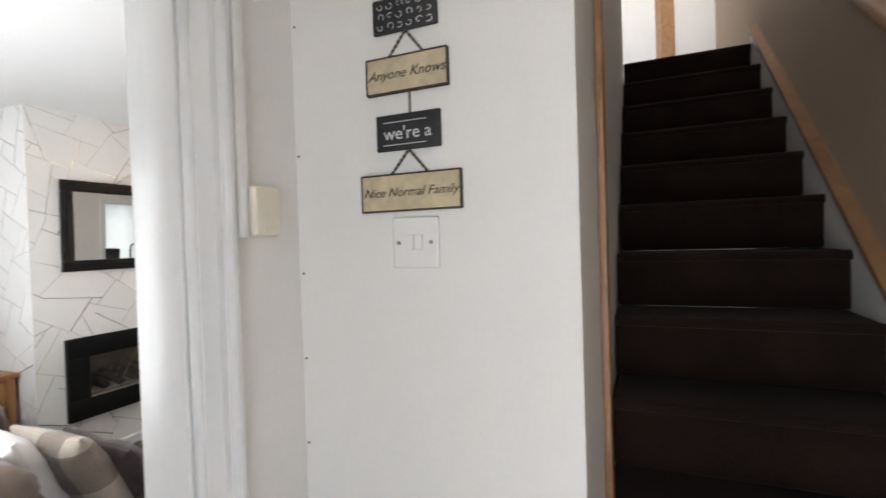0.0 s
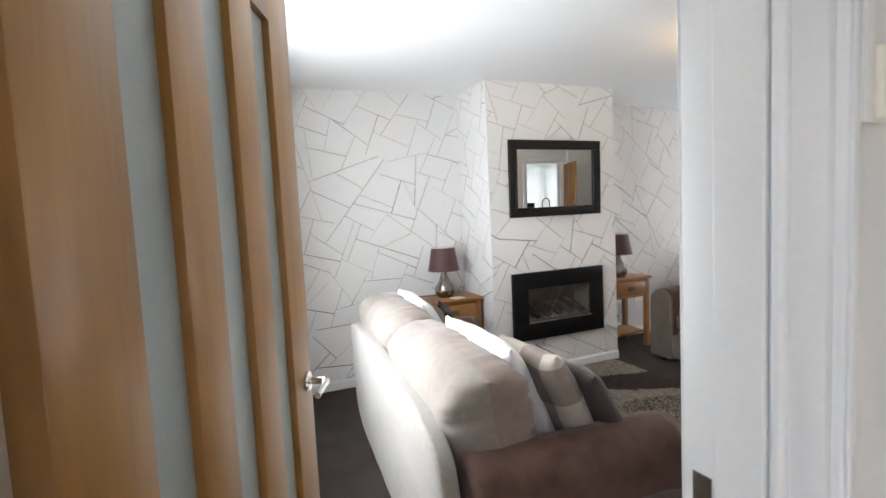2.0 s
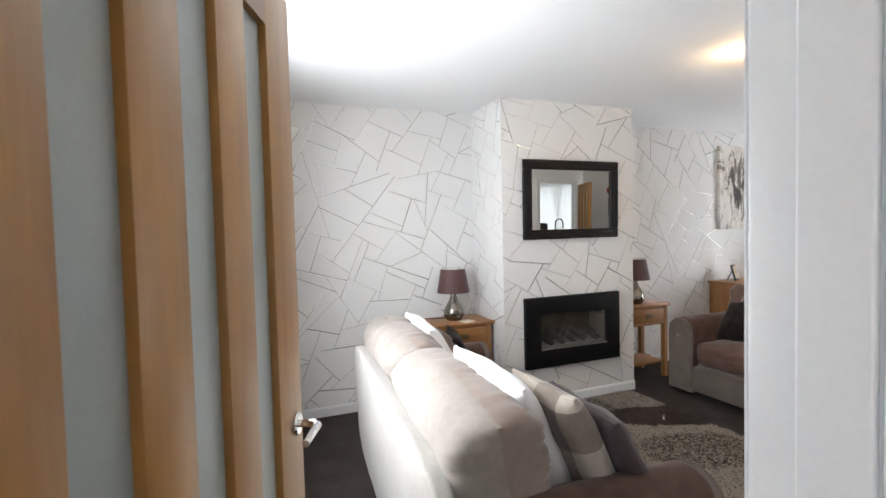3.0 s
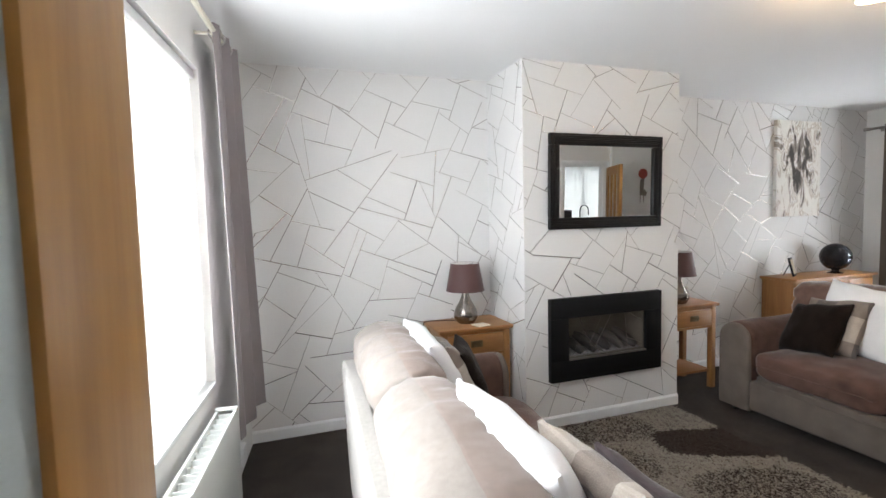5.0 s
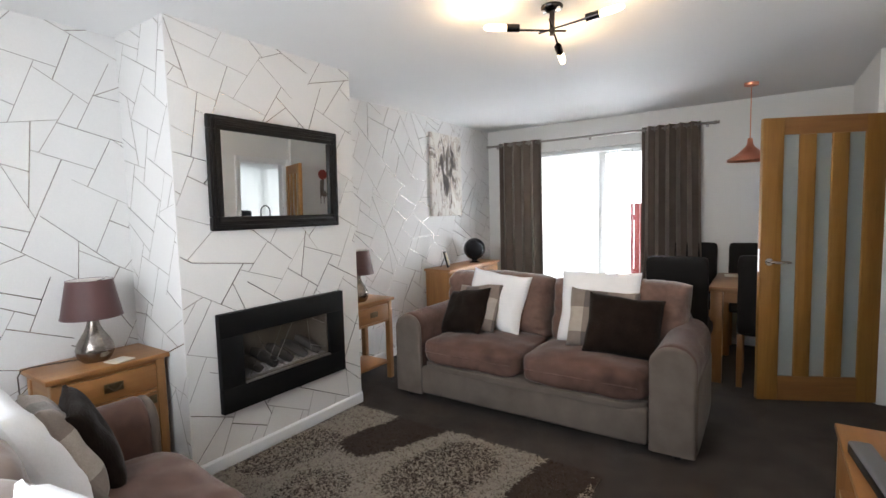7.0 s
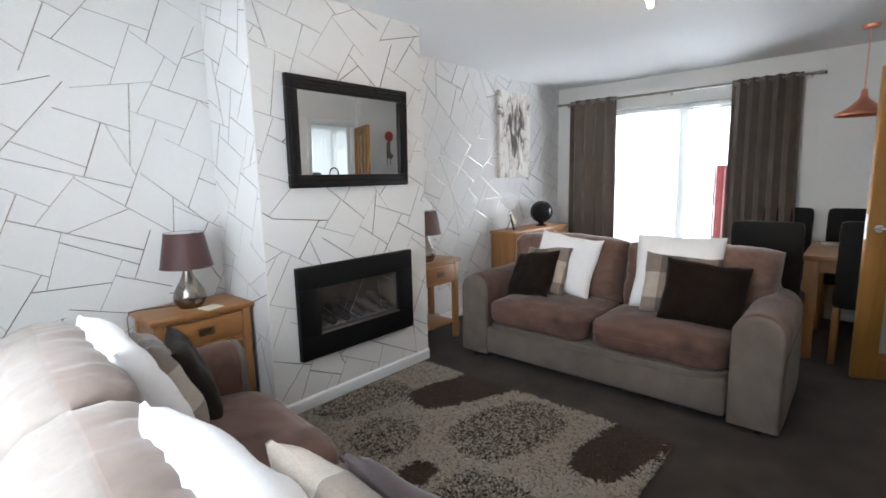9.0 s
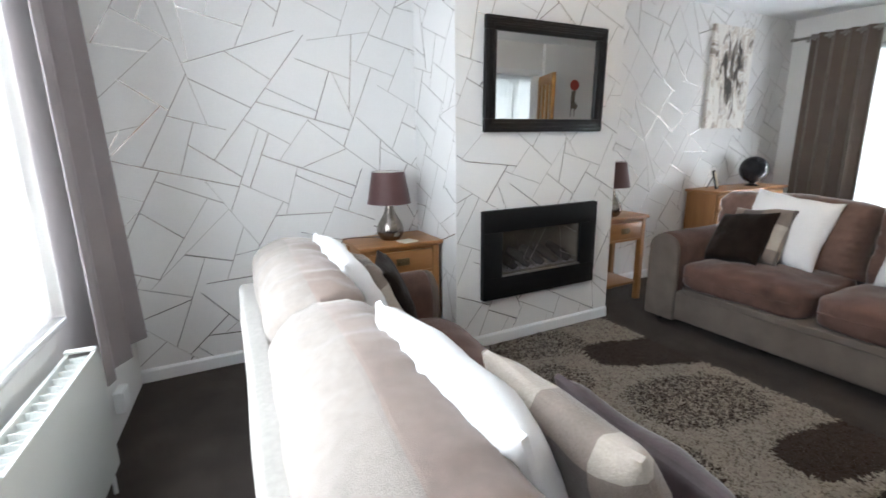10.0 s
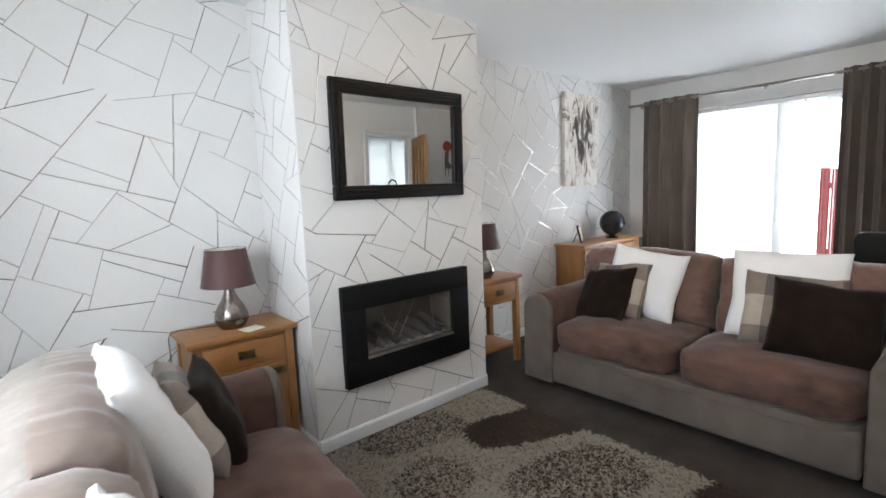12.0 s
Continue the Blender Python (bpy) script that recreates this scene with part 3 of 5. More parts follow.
def front_window():
    t = thing("window_1", FRONT, "white framed front window with bright daylight behind", "window", kind="structure")
    u0, u1, z0, z1 = WIN
    f = 0.055
    for nm, b in (("window_frame", (u0, u1, z0, z0 + f)), ("window_frame", (u0, u1, z1 - f, z1)), ("window_frame", (u0, u0 + f, z0 + f, z1 - f)),
                  ("window_frame", (u1 - f, u1, z0 + f, z1 - f)), ("mullion", (0.55, 0.60, z0 + f, z1 - f)), ("mullion", (1.12, 1.17, z0 + f, z1 - f))):
        part(nm, box(b[0], b[1], -0.155, -0.10, b[2], b[3], 0.006), M["upvc"], t)
    for a, b in ((u0 + f, 0.55), (0.60, 1.12), (1.17, u1 - f)):
        pane = part("pane", box(a, b, -0.130, -0.124, z0 + f, z1 - f), M["glass"], t)
        pane.visible_shadow = False
    part("window_sill", box(u0 + 0.002, u1 - 0.002, -0.098, 0.006, z0 - 0.020, z0 + 0.003, 0.006), M["gloss"], t, "white window board")
    bl = thing("vertical_blind", FRONT @ pose(0, -0.035, 0), "closed white vertical blind across the front window", "blind")
    part("head_rail", box(u0 + 0.01, u1 - 0.01, -0.018, 0.018, z1 - 0.045, z1 - 0.008, 0.004), M["upvc"], bl)
    bm = box(-0.042, 0.042, -0.0006, 0.0006, z0 + 0.006, z1 - 0.046)
    me = bpy.data.meshes.new("slat")
    bm.to_mesh(me), bm.free()
    me.materials.append(M["blind"])
    for k in range(23):
        s = new("slat", me)
        s.parent = bl
        s.matrix_basis = pose(u0 + 0.045 + k * (u1 - u0 - 0.09) / 22, 0, 0, 0, 0, 3 + random.uniform(-0.5, 0.5))
    structure("backdrop_front", box(u0 - 0.5, u1 + 0.5, -1.02, -1.0, 0.3, 3.0), M["daylight"], "blown-out bright daylight outside the front window", "backdrop", m=FRONT)


front_window()


def corrugated(width, height, folds, depth, seed, flare=0.0, thick=0.004, cols=140, rows=24, lean=0.0, swing=0.0):
    """A hanging curtain, gathered in folds: x along the rod, y out from the wall, z up from its hem."""
    bm = bmesh.new()
    rng = random.Random(seed)
    ph = [rng.uniform(0, 6.28) for _ in range(3)]
    grid = []
    for layer in (0, 1):
        g = []
        for j in range(rows + 1):
            row = []
            k = j / rows
            for i in range(cols + 1):
                s = i / cols
                w = width * (1 + flare * (1 - k) ** 1.3)
                a = s * folds * 2 * math.pi
                amp = depth * (0.75 + 0.25 * math.sin(3 * s + ph[0]) + 0.25 * (1 - k) * math.sin(5 * s + ph[1]))
                y = amp * math.sin(a + 0.35 * (1 - k) * math.sin(4 * s + ph[2])) + lean * (1 - k) + layer * thick
                row.append(bm.verts.new((s * w - swing * (1 - k) ** 1.2 + 0.2 * amp * math.sin(2 * a), y, k * height)))
            g.append(row)
        grid.append(g)
    for layer in (0, 1):
        g = grid[layer]
        for j in range(rows):
            for i in range(cols):
                f = (g[j][i], g[j][i + 1], g[j + 1][i + 1], g[j + 1][i])
                bm.faces.new(f if layer == 0 else f[::-1])
    a, b = grid
    for j in range(rows):
        bm.faces.new((a[j][0], a[j + 1][0], b[j + 1][0], b[j][0]))
        bm.faces.new((a[j][cols], b[j][cols], b[j + 1][cols], a[j + 1][cols]))
    for i in range(cols):
        bm.faces.new((a[0][i], b[0][i], b[0][i + 1], a[0][i + 1]))
        bm.faces.new((a[rows][i], a[rows][i + 1], b[rows][i + 1], b[rows][i]))
    return bm


def eyelets(t, width, folds, z, y=0.0, m=None):
    for k in range(int(folds * 2)):
        x = width * (k + 0.5) / (folds * 2)
        bm = bmesh.new()
        pts = [(x, y + 0.026 * math.cos(q * math.pi / 8), z + 0.026 * math.sin(q * math.pi / 8)) for q in range(17)]
        tube(pts, 0.005, 6, bm, caps=False)
        part("eyelet", bm, M["steel"], t)


def front_curtain():
    t = thing("curtain", FRONT @ pose(-0.44, 0.085, 0.45), "taupe grey eyelet curtain beside the front window", "curtain")
    part("drape", corrugated(0.38, 1.83, 2.5, 0.036, 4, flare=0.30, lean=0.035, swing=0.07), M["curtain"], t, smooth=60)
    eyelets(t, 0.37, 2.5, 1.80)
    r = thing("curtain_rod", FRONT @ pose(-0.47, 0.085, 2.25), "cream metal curtain pole above the front window", "curtain pole")
    part("pole", tube([(0.02, 0, 0), (2.2, 0, 0)], 0.0125), M["cream_metal"], r)
    part("finial", lathe([(0.0, -0.03), (0.012, -0.028), (0.02, -0.012), (0.021, 0.0), (0.014, 0.012), (0.0125, 0.03)], 16, m=pose(0.01, 0, 0, 0, 90, 0)), M["brass"], r, "dark metal end knob")
    for x in (0.36, 2.12):
        part("bracket", tube([(x, 0, 0), (x, -0.05, 0.0), (x, -0.083, 0.0)], 0.008), M["cream_metal"], r)


front_curtain()


def radiator():
    L, z0, z1, d = 1.42, 0.15, 0.61, 0.10
    t = thing("radiator", FRONT @ pose(0.0, 0.02, 0), "white double panel radiator under the front window", "radiator")
    part("front_panel", box(0, L, d - 0.014, d, z0, z1, 0.006), M["radiator"], t)
    part("back_panel", box(0, L, 0.012, 0.026, z0, z1, 0.006), M["radiator"], t)
    for a in range(3):
        x = 0.02 + a * (L - 0.04) / 2
        part("top_strap", box(x - 0.012, x + 0.012, 0.010, d + 0.001, z1 - 0.002, z1 + 0.010, 0.003), M["radiator"], t)
    for x in (0.0, L - 0.008):
        part("side_cover", box(x, x + 0.008, 0.026, d - 0.014, z0 + 0.01, z1 - 0.035, 0.002), M["radiator"], t)
    fin = box(-0.0012, 0.0012, 0.03, d - 0.018, z0 + 0.02, z1 - 0.012)
    me = bpy.data.meshes.new("fin")
    fin.to_mesh(me), fin.free()
    me.materials.append(M["radiator"])
    for k in range(56):
        ob = new("fin", me)
        ob.parent = t
        ob.matrix_basis = pose(0.03 + k * (L - 0.06) / 55, 0, 0, 0, 0, 18 if k % 2 else -18)
    v = part("valve", lathe([(0.0, 0.0), (0.017, 0.0), (0.019, 0.01), (0.019, 0.045), (0.014, 0.055), (0.0, 0.056)], 18, m=pose(-0.045, 0.055, 0.17)), M["plastic"], t)
    part("valve_body", tube([(-0.045, 0.055, 0.175), (-0.045, 0.055, 0.145), (0.0, 0.055, 0.165)], 0.011), M["chrome"], t)
    part("pipe", tube([(-0.045, 0.055, 0.165), (-0.045, 0.055, 0.0)], 0.0075), M["gloss"], t)
    part("pipe", tube([(L + 0.04, 0.055, 0.165), (L + 0.04, 0.055, 0.0)], 0.0075), M["gloss"], t)


radiator()


def socket_box(m, w=0.10, h=0.10, d=0.035, label="white plastic socket box near the skirting"):
    t = thing("wall_socket", m, label, "socket")
    part("back_box", box(-w / 2, w / 2, 0, d, 0, h, 0.006), M["plastic"], t)
    part("face_plate", box(-w / 2 + 0.004, w / 2 - 0.004, d, d + 0.008, 0.004, h - 0.004, 0.003), M["plastic"], t)


socket_box(FRONT @ pose(-0.50, 0.0, 0.11))

# patio: sliding doors, vertical blinds, pole and two curtains


def patio_door():
    t = thing("window_2", pose(0, 0, 0), "white framed patio doors with bright garden behind", "patio door", kind="structure")
    x0, x1, z0, z1 = PAT
    f = 0.07
    y0, y1 = PATIO_Y + 0.10, PATIO_Y + 0.165
    for b in ((x0, x1, z0, z0 + f), (x0, x1, z1 - f, z1), (x0, x0 + f, z0 + f, z1 - f), (x1 - f, x1, z0 + f, z1 - f), (-2.20, -2.11, z0 + f, z1 - f)):
        part("window_frame", box(b[0], b[1], y0, y1, b[2], b[3], 0.006), M["upvc"], t)
    for a, b in ((x0 + f, -2.20), (-2.11, x1 - f)):
        pane = part("pane", box(a, b, y0 + 0.03, y0 + 0.036, z0 + f, z1 - f), M["glass"], t)
        pane.visible_shadow = False
    bl = thing("vertical_blind", pose(0, PATIO_Y + 0.05, 0), "white vertical blind hung across the patio doors", "blind")
    part("head_rail", box(x0 + 0.01, x1 - 0.01, -0.02, 0.02, z1 - 0.045, z1 - 0.005, 0.004), M["upvc"], bl)
    bm = box(-0.042, 0.042, -0.0006, 0.0006, z0 + 0.03, z1 - 0.05)
    me = bpy.data.meshes.new("slat")
    bm.to_mesh(me), bm.free()
    me.materials.append(M["blind"])
    n = 20
    for k in range(n):
        s = new("slat", me)
        s.parent = bl
        x = x0 + 0.05 + k * (x1 - x0 - 0.1) / (n - 1)
        s.matrix_basis = pose(x, 0, 0, 0, 0, (34 if x < -2.1 else 101) + random.uniform(-5, 5))


patio_door()


def patio_curtains():
    y = PATIO_Y - 0.085
    r = thing("curtain_rod", pose(-3.49, y, 2.20), "dark steel curtain pole above the patio doors", "curtain pole")
    part("pole", tube([(0, 0, 0), (2.47, 0, 0)], 0.0125), M["steel"], r)
    for x, a in ((0.0, -90), (2.47, 90)):
        part("finial", lathe([(0.0125, -0.002), (0.017, 0.004), (0.017, 0.03), (0.010, 0.036), (0.016, 0.044), (0.016, 0.052), (0.0, 0.056)], 18, m=pose(x, 0, 0, 0, a, 0)), M["steel"], r)
    for x in (0.06, 1.24, 2.41):
        part("bracket", tube([(x, 0, 0), (x, 0.04, -0.004), (x, 0.083, -0.004)], 0.007), M["steel"], r)
        part("bracket_plate", box(x - 0.014, x + 0.014, 0.076, 0.085, -0.03, 0.022, 0.003), M["steel"], r)
    c = thing("curtain", pose(-3.37, y, 0.03), "dark brown eyelet curtain drawn beside the patio doors", "curtain", "patio curtains")
    part("drape", corrugated(0.56, 2.20, 4.5, 0.070, 11, flare=0.03), M["curtain_dark"], c, smooth=60)
    eyelets(c, 0.56, 4.5, 2.17)
    c2 = thing("curtain", pose(-1.68, y, 0.03), "dark brown eyelet curtain drawn beside the patio doors", "curtain", "patio curtains")
    part("drape", corrugated(0.55, 2.20, 5.5, 0.070, 23, flare=0.09), M["curtain_dark"], c2, smooth=60)
    eyelets(c2, 0.55, 5.5, 2.17)


patio_curtains()

# outside: ground, fence, neighbour house far off
structure("ground", box(-60, 60, PATIO_Y + 0.28, 90, -0.25, -0.13), M["grass"], "garden lawn behind the house", "ground")
structure("ground_front", box(-60, 60, -70, -0.9, -0.25, -0.13), M["paving"], "paved ground in front of the house", "ground")
structure("patio_slab", box(-6, 3, PATIO_Y + 0.28, 9.6, -0.13, -0.02), M["paving"], "pale paved patio outside the doors", "pavement")


def garden_fence():
    t = thing("fence", pose(-2.70, 9.0, -0.02), "red stained board fence behind the patio", "fence")
    for k in range(26):
        part("board", box(k * 0.16, k * 0.16 + 0.145, 0, 0.02, 0.02, 1.47 + random.uniform(-0.01, 0.01)), M["fence_red"], t)
    for z in (0.3, 1.2):
        part("rail", box(0, 4.15, 0.02, 0.06, z, z + 0.08), M["fence_red"], t)


garden_fence()
structure("backdrop", box(-16, 12, 13.0, 13.1, -0.13, 7.0), M["garden_light"], "blown-out bright sky behind the garden", "backdrop")


# doors


def door_leaf(name, m, handle_sides, label, W=0.762, hz=0.99):
    """A veneered door with three long frosted lights: x from its hinge, y through it, z up."""
    t = thing(name, m, label, "door", kind="structure")
    H, T, a, b = 1.97, 0.040, 0.173 * W, 0.129 * W
    c = (W - 2 * a - 3 * b) / 2
    z0, z1, y0, y1 = 0.18, 1.855, -T / 2, T / 2
    xs = [0, a, a + b, a + b + c, a + 2 * b + c, a + 2 * b + 2 * c, a + 3 * b + 2 * c, W]
    for i in (0, 2, 4, 6):
        part("stile" if i in (0, 6) else "mullion", box(xs[i], xs[i + 1], y0, y1, z0 if i not in (0, 6) else 0.008, z1 if i not in (0, 6) else H, 0.003), M["oak"], t)
    part("top_rail", box(a, W - a, y0 + 0.0005, y1 - 0.0005, z1, H), M["oak_x"], t)
    part("bottom_rail", box(a, W - a, y0 + 0.0005, y1 - 0.0005, 0.008, z0), M["oak_x"], t)
    for i in (1, 3, 5):
        part("pane", box(xs[i], xs[i + 1], -0.003, 0.003, z0, z1), M["frost"], t, "frosted glass strip")
    for s in handle_sides:
        h = part("door_handle", lathe([(0.0, 0.010), (0.024, 0.010), (0.027, 0.006), (0.027, 0.0)], 24, m=pose(W - 0.055, s * T / 2, hz, -90 * s, 0, 0)), M["chrome"], t, "polished chrome lever handle")
        part("lever", tube([(W - 0.055, s * (T / 2 + 0.008), hz), (W - 0.055, s * (T / 2 + 0.045), hz), (W - 0.065, s * (T / 2 + 0.055), hz), (W - 0.165, s * (T / 2 + 0.055), hz)], [0.009, 0.009, 0.0095, 0.008]), M["chrome"], h)
    part("latch_plate", box(W - 0.001, W + 0.002, -0.011, 0.011, 0.92, 1.08), M["chrome"], t)
    for z in (0.25, 1.0, 1.75):
        part("hinge", tube([(-0.004, y1 + 0.002, z - 0.045), (-0.004, y1 + 0.002, z + 0.045)], 0.006, 8), M["chrome"], t)
    return t


def direction(x, y):
    return math.degrees(math.atan2(y, x))


H1 = Vector((-0.274, -0.065))
F1 = Vector((-1.092, 0.252))
door_leaf("door_1", pose(H1.x, H1.y, 0, 0, 0, direction(*(F1 - H1))), (1, -1), "open oak door with three frosted glass strips", W=0.874, hz=0.965)
H2 = Vector((KIT_X - 0.005, 4.985))
F2 = Vector((-0.60, 4.66))
door_leaf("door_2", pose(H2.x, H2.y, 0, 0, 0, direction(*(F2 - H2))), (1, -1), "open oak kitchen door with three frosted glass strips")


def lining(name, axis_x0, axis_x1, y0, y1, h, faces):
    """Door lining with stops and moulded architraves, in a wall that runs along y."""
    t = thing(name, pose(0, 0, 0), "white gloss door frame with moulded architrave", "door frame", kind="structure")
    th = 0.025
    for a, b in ((y0, y0 + th), (y1 - th, y1)):
        part("jamb", box(axis_x0 - 0.004, axis_x1 + 0.004, a, b, 0, h - th, 0.003), M["gloss"], t)
    part("head", box(axis_x0 - 0.004, axis_x1 + 0.004, y0, y1, h - th, h, 0.003), M["gloss"], t)
    mid = axis_x0 + 0.054
    for a, b in ((y0 + th, y0 + th + 0.012), (y1 - th - 0.012, y1 - th)):
        part("door_stop", box(mid, mid + 0.070, a, b, 0, h - th, 0.004, 3), M["gloss"], t)
        c = (a + b) / 2
        part("bead", tube([(mid + 0.083, c + (0.004 if a > (y0 + y1) / 2 else -0.004), 0.0), (mid + 0.083, c + (0.004 if a > (y0 + y1) / 2 else -0.004), h - th)], 0.0095, 12), M["gloss"], t)
    for x, s in faces:
        for a, b in ((y0 - 0.045, y0 + 0.012), (y1 - 0.012, y1 + (0.045 if y1 > 1 else 0.008))):
            lo, hi = sorted((x, x + s * 0.016))
            ob = part("architrave", box(lo, hi, a, b, 0, h + 0.045, 0.005, 3), M["gloss"], t)
            lo, hi = sorted((x + s * 0.016, x + s * 0.021))
            w = 0.012
            c = a + 0.006 if a < y0 - 0.02 else b - 0.006 - w
            part("bead", box(lo, hi, c, c + w, 0, h + 0.04, 0.002), M["gloss"], ob)
        lo, hi = sorted((x, x + s * 0.016))
        part("architrave", box(lo, hi, y0 + 0.013, y1 - 0.013, h - 0.012, h + 0.045, 0.005, 3), M["gloss"], t)
    return t


fr1 = lining("door_frame_1", DW0, DW1, -0.115, 0.74, 2.02, [(DW1, 1), (DW0, -1)])
part("strike_plate", box(-0.236, -0.206, 0.7115, 0.7145, 0.865, 0.995, 0.001), M["steel"], fr1, "metal latch keep")
part("strike_recess", box(-0.227, -0.213, 0.7100, 0.7114, 0.90, 0.955), M["nail"], fr1)
lining("door_frame_2", KIT_X, KIT_X + 0.12, 4.24, 4.98, 2.02, [(KIT_X, -1)])

# ---- living room things ----


def back_cushion(w, d, h, seed=0, n=40):
    """A feather-filled back cushion standing on its edge: soft faces drawn into one gathered seam all round, its base at z = 0."""
    bm = bmesh.new()
    bmesh.ops.create_cube(bm, size=2)
    bmesh.ops.subdivide_edges(bm, edges=bm.edges[:], cuts=n, use_grid_fill=True)
    for f in bm.faces:
        f.material_index = 1 if f.calc_center_median().y < 0 else 0
    for v in bm.verts:
        x, y, z = v.co
        ends = max(0.0, 1 - abs(x) ** 14) ** 0.5
        rise = max(0.0, 1 - (z ** 4 if z > 0 else z ** 8)) ** 0.5
        thick = 0.05 + 0.95 * ends * rise
        edge = 1 - max(abs(x), abs(z))
        q = Vector((x * w / 2 * (1 - 0.035 * (1 - z * z)), y * d / 2 * thick, (z * 0.5 + 0.5) * h))
        q.z += h * (0.035 * (1 - x * x) - 0.035 * x ** 6) * max(0.0, z)
        along = q.x if abs(z) > abs(x) else q.z
        gather = math.exp(-edge / 0.16) * (1 - math.exp(-edge / 0.02))
        crease = noise.noise(Vector((along * 17 + seed * 5, edge * 2.5, seed))) + 0.5 * noise.noise(Vector((along * 41, edge * 3, seed * 2)))
        q.y += (1 if y > 0 else -1) * abs(y) * 0.050 * gather * crease
        q += 0.010 * noise.noise_vector(Vector((q.x * 5 + seed * 3, q.y * 5, q.z * 5)))
        q.z += 0.006 * noise.noise(Vector((q.x * 24, seed, 0))) * max(0.0, z) ** 4
        v.co = q
    return bm


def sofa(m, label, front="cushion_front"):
    """Two seats: x along it, its back at y = 0, facing +y."""
    t = thing("sofa", m, label, "sofa", "pair of sofas")
    L, D, A = 2.06, 0.93, 0.245
    inner = L / 2 - A
    part("base", box(-inner, inner, 0.06, D - 0.015, 0.055, 0.262, 0.025, 3), M["base_fabric"], t, "taupe fabric front rail")
    part("seat_deck", slab(2 * inner, D - 0.10, 0.055, p=9, n=12, wrinkle=0.004), M["base_fabric"], t, m=pose(0, D / 2 + 0.048, 0.240))
    part("backrest", slab(1.87, 0.085, 0.69, p=7, n=18, wrinkle=0.005), M["back_fabric"], t, "pale suede outer back", m=pose(0.02, 0.062, 0.05, 2, 0, 0))
    for s in (-1, 1):
        x = s * (L / 2 - A / 2)
        depth = D - 0.15
        arm = part("arm", bolster(A - 0.006, depth, 0.60, 0.03, wrinkle=0.007, seed=s), M["seat_fabric"], t, m=pose(x, depth / 2 + 0.10, 0.04))
        part("arm_front", bolster(A - 0.008, 0.040, 0.596, 0.020, wrinkle=0.003, seed=s + 5), M["base_fabric"], arm, "taupe arm facing", m=pose(0, depth / 2 + 0.008, 0.0))
        part("arm_skirt", slab(0.03, depth - 0.02, 0.40, p=9, n=10), M["base_fabric"], arm, m=pose(s * (A / 2 - 0.010), 0.0, 0.0))
        w = inner - 0.004
        seat = part("seat_cushion", slab(w, 0.68, 0.185, p=6, n=26, crown=0.025, wrinkle=0.011, seed=3 + s, fold=0.004), M["seat_fabric"], t, m=pose(s * inner / 2, 0.59, 0.28))
        z = 0.10
        part("piping", tube([(-w / 2 + 0.05, 0.335, z), (0, 0.341, z + 0.004), (w / 2 - 0.05, 0.335, z)], 0.006, 8), M["seat_fabric"], seat)
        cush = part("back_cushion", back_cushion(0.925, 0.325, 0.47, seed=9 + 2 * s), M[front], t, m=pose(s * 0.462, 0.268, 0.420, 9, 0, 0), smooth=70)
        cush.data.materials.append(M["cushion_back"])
    for x in (-L / 2 + 0.1, L / 2 - 0.1):
        for y in (0.12, D - 0.09):
            part("foot", lathe([(0.0, 0.0), (0.022, 0.0), (0.028, 0.05), (0.028, 0.062), (0.0, 0.062)], 14, m=pose(x, y, 0)), M["black"], t)
    return t


SOFA1 = pose(-1.945, 0.655, 0, 0, 0, -4)
SOFA2 = pose(-1.885, 4.335, 0, 0, 0, 180)
# the first sofa's cushion fronts take the velvet with window light painted in
sofa(SOFA1, "two-seat mocha velvet sofa with pale suede back towards the front window", "cushion_lit")
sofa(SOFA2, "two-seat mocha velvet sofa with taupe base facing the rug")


def cushion(m, w, h, t, material, label, seed, wrinkle=0.012):
    ob = mesh_object("cushion", pillow(w, h, t, seed, wrinkle=wrinkle), M[material], 60)
    ob.matrix_basis = m
    return tagged(ob, label, "cushion", "scatter cushions")


